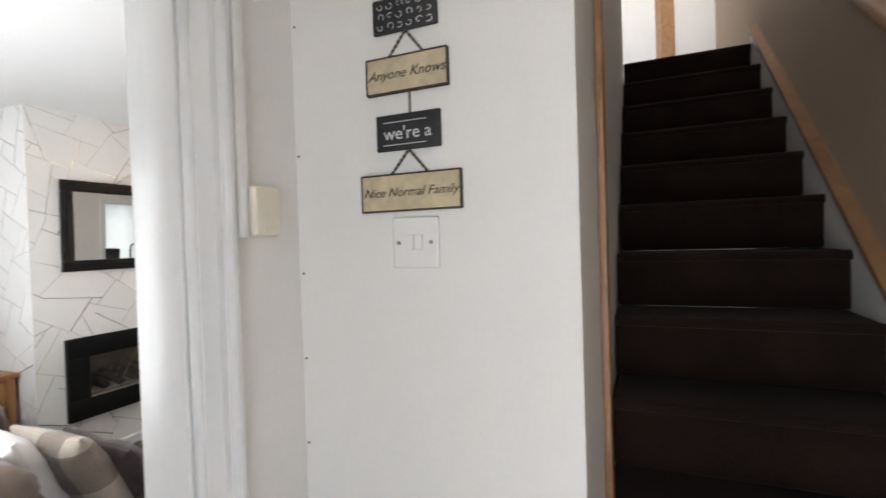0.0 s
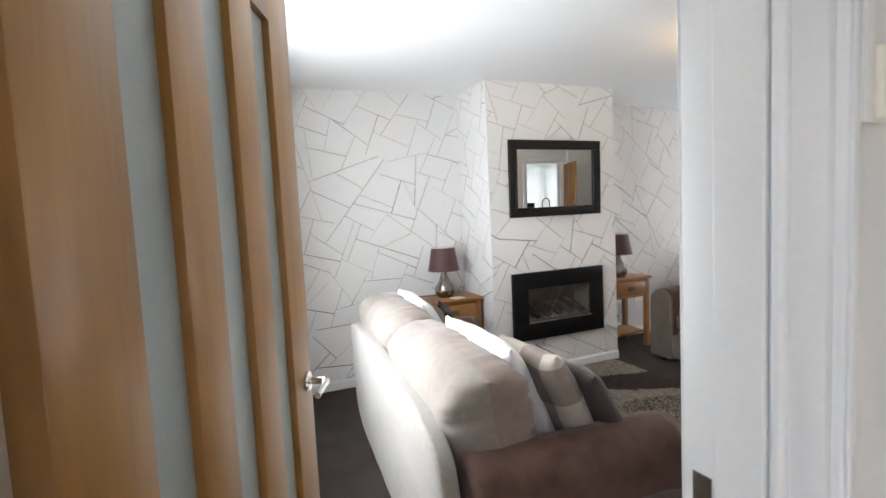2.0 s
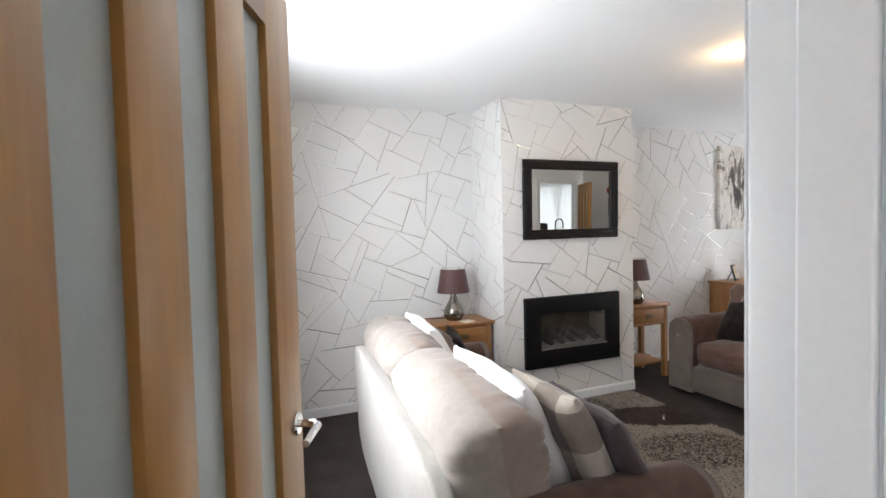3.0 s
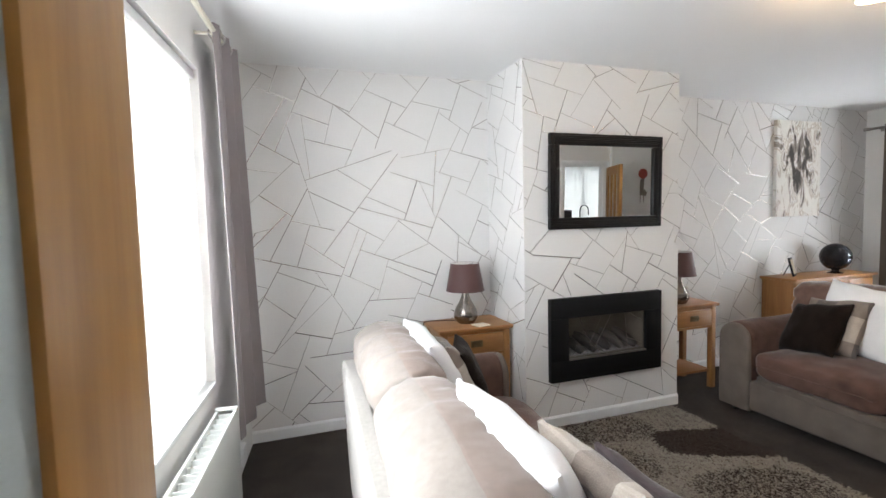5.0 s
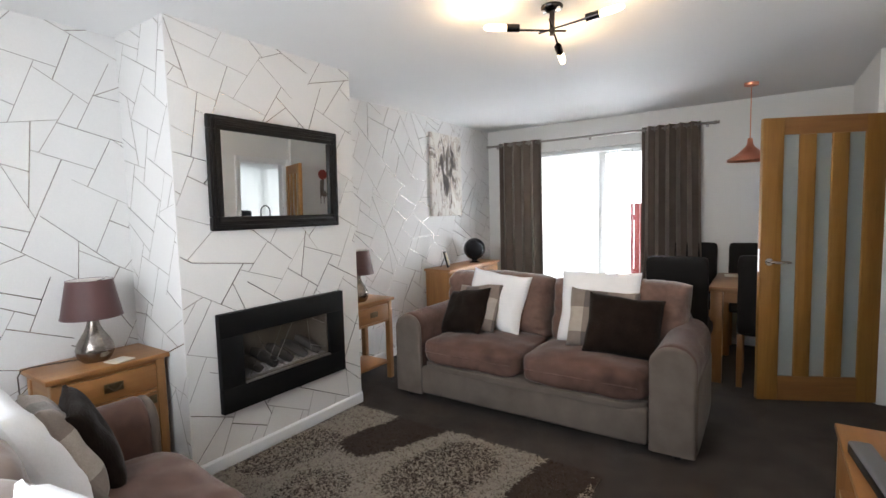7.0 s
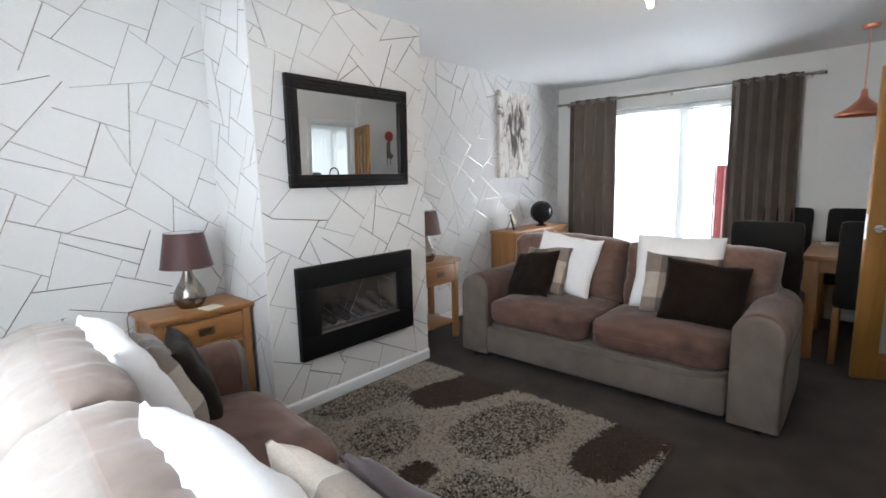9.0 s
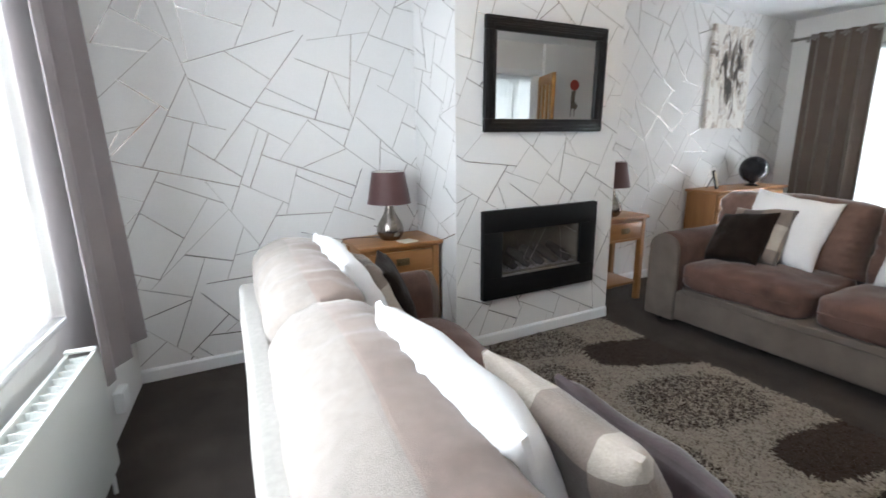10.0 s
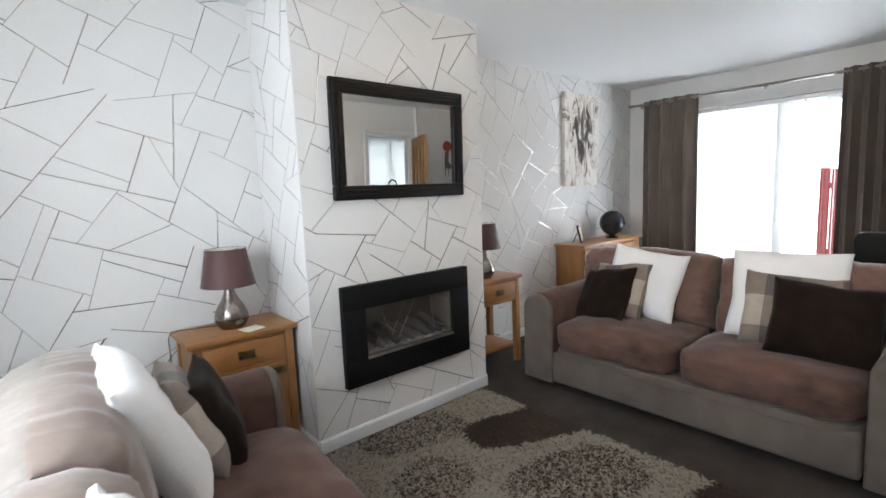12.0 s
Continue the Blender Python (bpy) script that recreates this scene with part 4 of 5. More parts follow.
# leaning on the first sofa's back: lean about its own length
for base, x, y, z, lean, turn, tip, w, h, th, material, label, seed in (
    (SOFA1, -0.54, 0.52, 0.475, 25, 2, 4, 0.47, 0.47, 0.15, "white_cloth", "plump white cotton scatter cushion", 1),
    (SOFA1, -0.60, 0.615, 0.475, 24, -4, -3, 0.36, 0.37, 0.11, "plaid", "taupe checked wool scatter cushion", 2),
    (SOFA1, -0.62, 0.685, 0.475, 21, -12, 5, 0.29, 0.34, 0.09, "dark_cloth", "dark brown plush scatter cushion", 3),
    (SOFA1, 0.485, 0.52, 0.475, 25, 4, 2, 0.56, 0.495, 0.15, "white_cloth", "plump white cotton scatter cushion", 4),
    (SOFA1, 0.69, 0.640, 0.475, 24, 3, -3, 0.40, 0.45, 0.11, "plaid", "taupe checked wool scatter cushion", 5),
    (SOFA1, 0.73, 0.755, 0.475, 28, 3, 3, 0.36, 0.41, 0.09, "mauve_cloth", "mauve brown satin scatter cushion", 6),
    (SOFA2, 0.44, 0.475, 0.475, 20, -6, -4, 0.52, 0.46, 0.13, "white_cloth", "plump white cotton scatter cushion", 7),
    (SOFA2, 0.54, 0.57, 0.475, 26, -10, 5, 0.42, 0.38, 0.11, "plaid", "taupe checked wool scatter cushion", 8),
    (SOFA2, 0.60, 0.67, 0.470, 33, -14, 9, 0.42, 0.37, 0.12, "dark_cloth", "dark brown plush scatter cushion", 9),
    (SOFA2, -0.38, 0.475, 0.475, 18, 4, 0, 0.54, 0.50, 0.13, "white_cloth", "plump white cotton scatter cushion", 10),
    (SOFA2, -0.43, 0.57, 0.475, 24, 8, -2, 0.45, 0.40, 0.11, "plaid", "taupe checked wool scatter cushion", 11),
    (SOFA2, -0.58, 0.67, 0.470, 30, 10, -5, 0.46, 0.40, 0.13, "dark_cloth", "dark brown plush scatter cushion", 12),
):
    cushion(base @ pose(x, y, z, lean, tip, turn), w, h, th, material, label, seed)

# mirror: hung leaning a little forward


def wall_mirror():
    W, H, f, d = 0.905, 0.618, 0.075, 0.026
    t = thing("mirror", pose(BREAST_X + 0.006, 2.5385, 1.324, 0, 1.0, 0), "black framed rectangular wall mirror", "mirror")
    for y0, y1, z0, z1 in ((-W / 2, W / 2, 0, f), (-W / 2, W / 2, H - f, H), (-W / 2, -W / 2 + f, f, H - f), (W / 2 - f, W / 2, f, H - f)):
        fr = part("frame", box(0.004, d + 0.008, y0, y1, z0, z1, 0.008, 3), M["black"], t)
        horiz = y1 - y0 > z1 - z0
        for k, q in ((0.30, 0.005), (0.62, 0.004)):
            c = k * f
            if horiz:
                out = z0 + c if z0 == 0 else z1 - c
                part("moulding", box(d + 0.006, d + 0.006 + q + 0.004, y0 + c, y1 - c, out - 0.007, out + 0.007, 0.003), M["black"], fr)
            else:
                out = y0 + c if y0 < 0 else y1 - c
                part("moulding", box(d + 0.006, d + 0.006 + q + 0.004, out - 0.007, out + 0.007, z0 - f + c, z1 + f - c, 0.003), M["black"], fr)
    part("mirror_glass", box(0.008, 0.016, -W / 2 + f - 0.004, W / 2 - f + 0.004, f - 0.004, H - f + 0.004), M["mirror"], t, "silvered mirror glass", smooth=0)


wall_mirror()


def fireplace():
    t = thing("fireplace", pose(BREAST_X, 0, 0), "black wall-hung gas fire with glass front and ceramic logs", "fireplace")
    y0, y1, z0, z1 = 2.088, 2.993, 0.312, 0.868
    a0, a1, b0, b1 = FIRE
    for c in ((y0, y1, b1, z1), (y0, y1, z0, b0), (y0, a0, b0, b1), (a1, y1, b0, b1)):
        part("surround", box(0.002, 0.042, c[0], c[1], c[2], c[3], 0.002), M["fireblack"], t)
    part("inner_trim", box(0.030, 0.046, a0 + 0.001, a1 - 0.001, b0 + 0.001, b0 + 0.012, 0.002), M["steel"], t)
    for c in ((a0, a1, b0 - 0.0, b0 + 0.012), (a0, a1, b1 - 0.01, b1)):
        part("firebox_side", box(-0.18, 0.02, c[0] + 0.001, c[1] - 0.001, c[2] + 0.001, c[3] - 0.001), M["firebox"], t)
    for c in ((a0, a0 + 0.012), (a1 - 0.012, a1)):
        part("firebox_side", box(-0.18, 0.02, c[0] + 0.001, c[1] - 0.001, b0 + 0.013, b1 - 0.011), M["firebox"], t)
    part("firebox_back", box(-0.19, -0.175, a0 + 0.002, a1 - 0.002, b0 + 0.002, b1 - 0.002), M["firebox"], t)
    bed = bmesh.new()
    bmesh.ops.create_grid(bed, x_segments=40, y_segments=20, size=1)
    for v in bed.verts:
        v.co = Vector((-0.08 + v.co.y * 0.09, (a0 + a1) / 2 + v.co.x * (a1 - a0 - 0.03) / 2, b0 + 0.02 + 0.012 * noise.noise(v.co * 9)))
    part("ash_bed", bed, M["ember"], t, "pale ash and pebble bed")
    for k in range(5):
        y = a0 + 0.10 + k * 0.112
        pts = [(-0.14 + 0.12 * q / 9, y - 0.055 + 0.1 * q / 9, b0 + 0.125 - 0.10 * (q / 9) ** 1.3) for q in range(10)]
        lg = tube(pts, [0.018 + 0.016 * math.sin(math.pi * (q + 1.5) / 12) for q in range(10)], 14)
        for v in lg.verts:
            v.co += 0.006 * noise.noise_vector(v.co * 26)
        part("log", lg, M["log"], t)
    g = part("glass_front", box(0.020, 0.024, a0 + 0.001, a1 - 0.001, b0 + 0.013, b1 - 0.001), M["glass"], t)
    g.visible_shadow = False


fireplace()


def drop_handle(parent, x, y, z):
    """A small plate with a hanging bail, on a face that looks along +x."""
    p = part("handle_plate", box(x, x + 0.004, y - 0.042, y + 0.042, z - 0.022, z + 0.022, 0.006, 3), M["brass"], parent, "dark aged brass handle")
    pts = [(x + 0.016, y - 0.03 + 0.06 * k / 10, z + 0.008 - 0.022 * math.sin(math.pi * k / 10)) for k in range(11)]
    part("bail", tube(pts, 0.0035, 8), M["brass"], p)


def side_table(m, closed=False, group="oak lamp tables", W=0.46):
    """Oak lamp table with one drawer over a shelf, or over a door: front along +x, base at z = 0."""
    t = thing("side_table", m, "oak lamp cabinet with one drawer above a door" if closed else "oak lamp table with one drawer and lower shelf", "side table", group)
    D, H = 0.335, 0.69
    part("tabletop", box(-D / 2 - 0.012, D / 2 + 0.012, -W / 2 - 0.018, W / 2 + 0.018, H - 0.026, H, 0.006, 3), M["oak_y"], t)
    for sx in (-1, 1):
        for sy in (-1, 1):
            x, y = sx * (D / 2 - 0.025), sy * (W / 2 - 0.025)
            part("leg", box(x - 0.022, x + 0.022, y - 0.022, y + 0.022, 0, H - 0.026, 0.004), M["oak_z"], t)
    for sy in (-1, 1):
        part("side_panel", box(-D / 2 + 0.047, D / 2 - 0.047, sy * (W / 2 - 0.02) - 0.008, sy * (W / 2 - 0.02) + 0.008, H - 0.19, H - 0.026), M["oak_x"], t)
    part("back_panel", box(-D / 2 + 0.01, -D / 2 + 0.022, -W / 2 + 0.047, W / 2 - 0.047, H - 0.19, H - 0.026), M["oak_y"], t)
    part("top_rail", box(D / 2 - 0.03, D / 2 - 0.008, -W / 2 + 0.047, W / 2 - 0.047, H - 0.045, H - 0.026), M["oak_y"], t)
    part("bottom_rail", box(D / 2 - 0.03, D / 2 - 0.008, -W / 2 + 0.047, W / 2 - 0.047, H - 0.195, H - 0.178), M["oak_y"], t)
    dr = part("drawer", box(D / 2 - 0.024, D / 2 - 0.002, -W / 2 + 0.05, W / 2 - 0.05, H - 0.175, H - 0.048, 0.004), M["oak_y"], t)
    drop_handle(dr, D / 2 - 0.002, 0, H - 0.11)
    part("shelf", box(-D / 2 + 0.02, D / 2 - 0.026, -W / 2 + 0.03, W / 2 - 0.03, 0.13, 0.15, 0.004), M["oak_y"], t)
    if closed:
        for sy in (-1, 1):
            part("side_panel", box(-D / 2 + 0.047, D / 2 - 0.047, sy * (W / 2 - 0.02) - 0.008, sy * (W / 2 - 0.02) + 0.008, 0.08, H - 0.191), M["oak_x"], t)
        dr = part("door", box(D / 2 - 0.024, D / 2 - 0.002, -W / 2 + 0.05, W / 2 - 0.05, 0.09, H - 0.198, 0.004), M["oak_z"], t)
        part("panel", box(D / 2 - 0.002, D / 2 + 0.002, -W / 2 + 0.11, W / 2 - 0.11, 0.15, H - 0.27, 0.002), M["oak_z"], dr)
        drop_handle(dr, D / 2 - 0.002, W / 2 - 0.098, H - 0.232)
    return t


TABLE_L, TABLE_R = pose(-3.372, 1.648, 0), pose(-3.345, 3.49, 0)
side_table(TABLE_L, True, W=0.495)
side_table(TABLE_R)


def table_lamp(m):
    t = thing("table_lamp", m, "table lamp with plum shade and mercury glass base", "lamp", "pair of table lamps")
    prof = [(0.0, 0.0), (0.056, 0.0), (0.062, 0.006), (0.068, 0.014), (0.081, 0.04), (0.083, 0.060), (0.076, 0.09), (0.060, 0.12), (0.043, 0.148), (0.030, 0.178), (0.024, 0.205), (0.023, 0.222), (0.012, 0.226), (0.0, 0.228)]
    part("base", lathe(prof, 36), M["mercury"], t, "mottled mercury glass base", smooth=60)
    part("lamp_holder", lathe([(0.0, 0.226), (0.013, 0.226), (0.013, 0.27), (0.0, 0.27)], 16), M["dark_metal"], t)
    sh = part("shade", lathe([(0.132, 0.225), (0.098, 0.412), (0.096, 0.412), (0.130, 0.225), (0.132, 0.225)], 48), M["shade"], t, "plum fabric drum shade", smooth=60)
    part("lining", lathe([(0.1294, 0.2255), (0.0954, 0.4115)], 48), M["shade_in"], sh, "white shade lining", smooth=60)
    for r, z in ((0.132, 0.226), (0.098, 0.411)):
        part("trim", tube([(r * math.cos(k * math.pi / 24), r * math.sin(k * math.pi / 24), z) for k in range(49)], 0.0025, 6, caps=False), M["shade"], sh)
    for k in range(3):
        a = k * 2.094
        part("spider", tube([(0, 0, 0.395), (0.096 * math.cos(a), 0.096 * math.sin(a), 0.405)], 0.0018, 6), M["dark_metal"], sh)
    part("bulb", lathe([(0.0, 0.27), (0.012, 0.272), (0.014, 0.285), (0.027, 0.315), (0.029, 0.335), (0.02, 0.358), (0.0, 0.365)], 20), M["shade_in"], t)


table_lamp(pose(-3.378, 1.642, 0.69))
table_lamp(pose(-3.29, 3.435, 0.69))
cable = mesh_object("lamp_cable", tube([(-3.43, 1.62, 0.696), (-3.47, 1.56, 0.694), (-3.48, 1.50, 0.695), (-3.50, 1.415, 0.697), (-3.505, 1.378, 0.69), (-3.51, 1.366, 0.66), (-3.52, 1.37, 0.55), (-3.53, 1.375, 0.4)], 0.003, 6), M["ink"])
tagged(cable, "thin brown lamp flex trailing over the table edge", "cable")
coaster = mesh_object("coaster", box(-0.045, 0.045, -0.05, 0.05, 0, 0.006, 0.002), M["cream_plastic"])
coaster.matrix_basis = pose(-3.255, 1.70, 0.69, 0, 0, 14)
tagged(coaster, "pale square coaster on the oak table", "coaster")


def router_box():
    t = thing("socket_adapter", pose(ALC_X, 3.62, 0.20), "white plastic plug-in box on the alcove wall", "adapter")
    part("case", box(0.0, 0.05, -0.05, 0.05, 0, 0.17, 0.01, 3), M["plastic"], t)
    part("button", box(0.05, 0.053, -0.02, 0.02, 0.03, 0.05, 0.002), M["grey"], t)


router_box()


def sideboard():
    t = thing("sideboard", pose(-3.395, 5.25, 0), "light oak sideboard against the wallpapered wall", "sideboard")
    W, D, H = 1.08, 0.31, 0.80
    part("top", box(-D / 2 - 0.012, D / 2 + 0.015, -W / 2 - 0.015, W / 2 + 0.015, H - 0.025, H, 0.006, 3), M["oak_y"], t)
    part("body", box(-D / 2, D / 2 - 0.02, -W / 2, W / 2, 0.06, H - 0.025, 0.003), M["oak_z"], t)
    for k in range(3):
        y0 = -W / 2 + 0.02 + k * (W - 0.04) / 3
        y1 = y0 + (W - 0.04) / 3 - 0.01
        d = part("drawer", box(D / 2 - 0.02, D / 2, y0, y1, H - 0.19, H - 0.045, 0.004), M["oak_y"], t)
        drop_handle(d, D / 2, (y0 + y1) / 2, H - 0.115)
        d = part("door", box(D / 2 - 0.02, D / 2, y0, y1, 0.09, H - 0.20, 0.004), M["oak_z"], t)
        part("panel", box(D / 2, D / 2 + 0.004, y0 + 0.05, y1 - 0.05, 0.14, H - 0.25, 0.003), M["oak_z"], d)
    for x in (-D / 2 + 0.03, D / 2 - 0.05):
        for y in (-W / 2 + 0.03, W / 2 - 0.03):
            part("foot", box(x - 0.022, x + 0.022, y - 0.022, y + 0.022, 0, 0.06, 0.003), M["oak_z"], t)


sideboard()


def mosaic_ball():
    t = thing("globe_ornament", pose(-3.38, 5.45, 0.80), "round black mosaic glass globe on a small stand", "ornament")
    part("stand", lathe([(0.0, 0.0), (0.062, 0.0), (0.064, 0.008), (0.03, 0.018), (0.028, 0.03), (0.05, 0.045), (0.0, 0.046)], 28), M["dark_metal"], t)
    core = bmesh.new()
    bmesh.ops.create_uvsphere(core, u_segments=40, v_segments=24, radius=0.122)
    for v in core.verts:
        v.co.z += 0.157
    part("globe", core, M["black"], t)
    tb = bmesh.new()
    for j in range(1, 16):
        th = math.pi * j / 16
        n = max(4, round(26 * math.sin(th)))
        for k in range(n):
            ph = 2 * math.pi * (k + 0.5 * (j % 2)) / n
            d = Vector((math.sin(th) * math.cos(ph), math.sin(th) * math.sin(ph), math.cos(th)))
            q = d.to_track_quat("Z", "Y").to_matrix().to_4x4()
            box(-0.0130, 0.0130, -0.0108, 0.0108, -0.001, 0.003, bm=tb)
            for v in tb.verts[-8:]:
                v.co = (Matrix.Translation(Vector((0, 0, 0.157)) + d * 0.1225) @ q) @ v.co
    tagged(part("mosaic_tiles", tb, M["darkglass"], t, "glossy black mosaic tiles", smooth=0), kind="stuff")


mosaic_ball()


def photo_frame():
    t = thing("photo_frame", pose(-3.40, 4.93, 0.80, 0, 0, 25), "small black photo frame on an easel back", "photo frame")
    part("frame", box(-0.008, 0.008, -0.065, 0.065, 0.0, 0.175, 0.004), M["black"], t, m=pose(0, 0, 0, 0, -14, 0))
    part("picture", box(0.008, 0.0095, -0.05, 0.05, 0.02, 0.155), M["sign_cream"], t, m=pose(0, 0, 0, 0, -14, 0))
    part("easel_leg", box(-0.006, 0.0, -0.02, 0.02, 0.0, 0.15, 0.002), M["black"], t, m=pose(-0.085, 0, 0.0, 0, 24, 0))


photo_frame()


def canvas_picture():
    t = thing("canvas_picture", pose(ALC_X + 0.002, 5.15, 1.80), "abstract cream and brown painted canvas", "picture")
    part("canvas", box(0, 0.034, -0.30, 0.30, -0.45, 0.45, 0.004), M["canvas"], t)


canvas_picture()

# rug


def rug_tone(x, y):
    """Rounded blocks in dark and mid tones on a pale ground."""
    def block(cx, cy, w, h, ang, p=3.0):
        c, s = math.cos(radians(ang)), math.sin(radians(ang))
        u, v = ((x - cx) * c + (y - cy) * s) / w, (-(x - cx) * s + (y - cy) * c) / h
        return (abs(u) ** p + abs(v) ** p) < 1
    j = 0.018 * noise.noise(Vector((x * 18, y * 18, 0)))
    x, y = x + j, y - j
    if block(-2.43, 2.93, 0.19, 0.42, -20) or block(-1.43, 2.84, 0.155, 0.33, -8) or block(-2.06, 2.07, 0.09, 0.10, 0) or block(-1.45, 2.0, 0.16, 0.2, 10):
        return 2
    if block(-1.96, 2.66, 0.22, 0.34, -14) or block(-2.83, 2.38, 0.17, 0.30, -10) or block(-2.42, 2.18, 0.17, 0.18, 15) or block(-1.72, 2.12, 0.2, 0.16, 0):
        return 1
    return 0


def shaggy_rug():
    t = thing("rug", pose(0, 0, 0), "shaggy cream rug with brown rounded blocks", "rug")
    x0, x1, y0, y1 = -2.97, -1.25, 1.75, 3.06
    part("backing", box(x0, x1, y0, y1, 0.001, 0.010, 0.003), M["pile_mid"], t)
    rng = random.Random(17)
    verts, faces, mats = [], [], []
    for _ in range(60000):
        x, y = rng.uniform(x0 + 0.005, x1 - 0.005), rng.uniform(y0 + 0.005, y1 - 0.005)
        tone = rug_tone(x, y)
        r = rng.random()
        k = tone
        if tone == 1:
            k = 0 if r < 0.40 else (2 if r > 0.66 else 1)
        elif tone == 0 and r > 0.86:
            k = 1
        h = rng.uniform(0.020, 0.034) * (0.75 if tone == 2 else 1)
        a = rng.uniform(0, 6.283)
        lx, ly = 0.026 * math.cos(a), 0.026 * math.sin(a)
        w = rng.uniform(0.0026, 0.0056)
        wx, wy = -w * math.sin(a), w * math.cos(a)
        i = len(verts)
        verts += [(x + wx, y + wy, 0.008), (x - wx, y - wy, 0.008), (x - wx + lx * 0.5, y - wy + ly * 0.5, 0.008 + h * 0.8), (x + wx + lx * 0.5, y + wy + ly * 0.5, 0.008 + h * 0.8), (x + lx * 1.3, y + ly * 1.3, 0.008 + h * 0.75)]
        faces += [(i, i + 1, i + 2, i + 3), (i + 3, i + 2, i + 4)]
        mats += [k, k]
    me = bpy.data.meshes.new("shag")
    me.from_pydata(verts, [], faces)
    for key in ("pile_light", "pile_mid", "pile_dark"):
        me.materials.append(M[key])
    me.polygons.foreach_set("material_index", mats)
    ob = new("shag", me)
    ob.parent = t
    tagged(ob, "long cream and brown strands", kind="stuff")


shaggy_rug()

# ceiling light with three lit tubular bulbs


def ceiling_light():
    c = Vector((-1.48, 3.03, 2.29))
    t = thing("ceiling_light", pose(c.x, c.y, c.z), "black chrome three-arm ceiling light with lit bulbs", "ceiling light")
    part("ceiling_plate", lathe([(0.0, 0.11), (0.052, 0.11), (0.055, 0.103), (0.052, 0.094), (0.03, 0.086), (0.0, 0.085)], 28), M["dark_metal"], t)
    for s in (-1, 1):
        part("screw_cap", lathe([(0.0, 0.0), (0.010, 0.0), (0.012, 0.006), (0.012, 0.018), (0.0, 0.018)], 14, m=pose(s * 0.035, -0.01, 0.076)), M["chrome"], t)
    part("stem", tube([(0, 0, 0.09), (0, 0, -0.03)], 0.013, 12), M["dark_metal"], t)
    for (x, y, z), n in (((-0.80, -0.58, 0.03), 0), ((0.97, 0.10, 0.10), 1), ((-0.18, 0.95, -0.22), 2)):
        d = Vector((x, y, z)).normalized()
        arm = part("arm", tube([d * -0.07 + Vector((0, 0, 0.008 * n - 0.01)), d * 0.17 + Vector((0, 0, 0.008 * n - 0.01))], 0.0055, 8), M["dark_metal"], t)
        a = d * 0.165
        part("bulb_holder", tube([a, a + d * 0.065], 0.019, 14), M["dark_metal"], arm)
        q = d.to_track_quat("Z", "Y").to_matrix().to_4x4()
        part("bulb", lathe([(0.0, 0.0), (0.012, 0.0), (0.016, 0.012), (0.0165, 0.075), (0.013, 0.10), (0.006, 0.11), (0.0, 0.112)], 16, m=Matrix.Translation(a + d * 0.065) @ q), M["bulb"], arm, "lit warm tubular bulb")
        bulb_lamp("bulb_light", c + a + d * 0.205, 4.4, (1.0, 0.66, 0.34), 0.015)


ceiling_light()


def pendant():
    t = thing("pendant_lamp", pose(-0.70, 5.5, 0), "copper dome pendant lamp over the dining table", "pendant lamp")
    part("ceiling_rose", lathe([(0.0, 2.40), (0.055, 2.40), (0.052, 2.378), (0.02, 2.370), (0.0, 2.370)], 28), M["copper"], t)
    part("flex", tube([(0, 0, 2.372), (0, 0, 1.93)], 0.0035, 8), M["copper"], t)
    part("shade", lathe([(0.0, 1.945), (0.018, 1.945), (0.022, 1.90), (0.034, 1.875), (0.050, 1.862), (0.075, 1.835), (0.12, 1.80), (0.165, 1.775), (0.170, 1.757), (0.166, 1.757), (0.160, 1.772), (0.115, 1.795), (0.07, 1.83), (0.0, 1.86)], 44), M["copper"], t, smooth=60)


pendant()

# dining end


def dining_table():
    t = thing("dining_table", pose(-0.595, 5.33, 0), "oak dining table at the garden end", "dining table")
    W, D, H = 0.68, 0.92, 0.76
    part("tabletop", box(-W / 2, W / 2, -D / 2, D / 2, H - 0.035, H, 0.006, 3), M["oak_x"], t)
    for sx in (-1, 1):
        for sy in (-1, 1):
            x, y = sx * (W / 2 - 0.055), sy * (D / 2 - 0.055)
            part("leg", box(x - 0.042, x + 0.042, y - 0.042, y + 0.042, 0, H - 0.035, 0.006), M["oak_z"], t)
    for sy in (-1, 1):
        part("apron", box(-W / 2 + 0.1, W / 2 - 0.1, sy * (D / 2 - 0.05) - 0.011, sy * (D / 2 - 0.05) + 0.011, H - 0.12, H - 0.035), M["oak_x"], t)
    for sx in (-1, 1):
        part("apron", box(sx * (W / 2 - 0.05) - 0.011, sx * (W / 2 - 0.05) + 0.011, -D / 2 + 0.1, D / 2 - 0.1, H - 0.12, H - 0.035), M["oak_y"], t)


dining_table()


def dining_chair(m):
    t = thing("dining_chair", m, "dark brown leather high-back dining chair with oak legs", "chair", "chairs round the dining table")
    part("seat", slab(0.44, 0.44, 0.10, p=7, n=10, crown=0.012), M["leather"], t, m=pose(0, 0, 0.40))
    part("backrest", slab(0.42, 0.06, 0.60, p=16, n=12, wrinkle=0.003), M["leather"], t, m=pose(0, -0.20, 0.42, 4, 0, 0))
    for sx in (-1, 1):
        for sy in (-1, 1):
            x, y = sx * 0.19, sy * 0.185
            part("leg", box(x - 0.02, x + 0.02, y - 0.02, y + 0.02, 0, 0.41, 0.004), M["oak_z"], t)
    return t


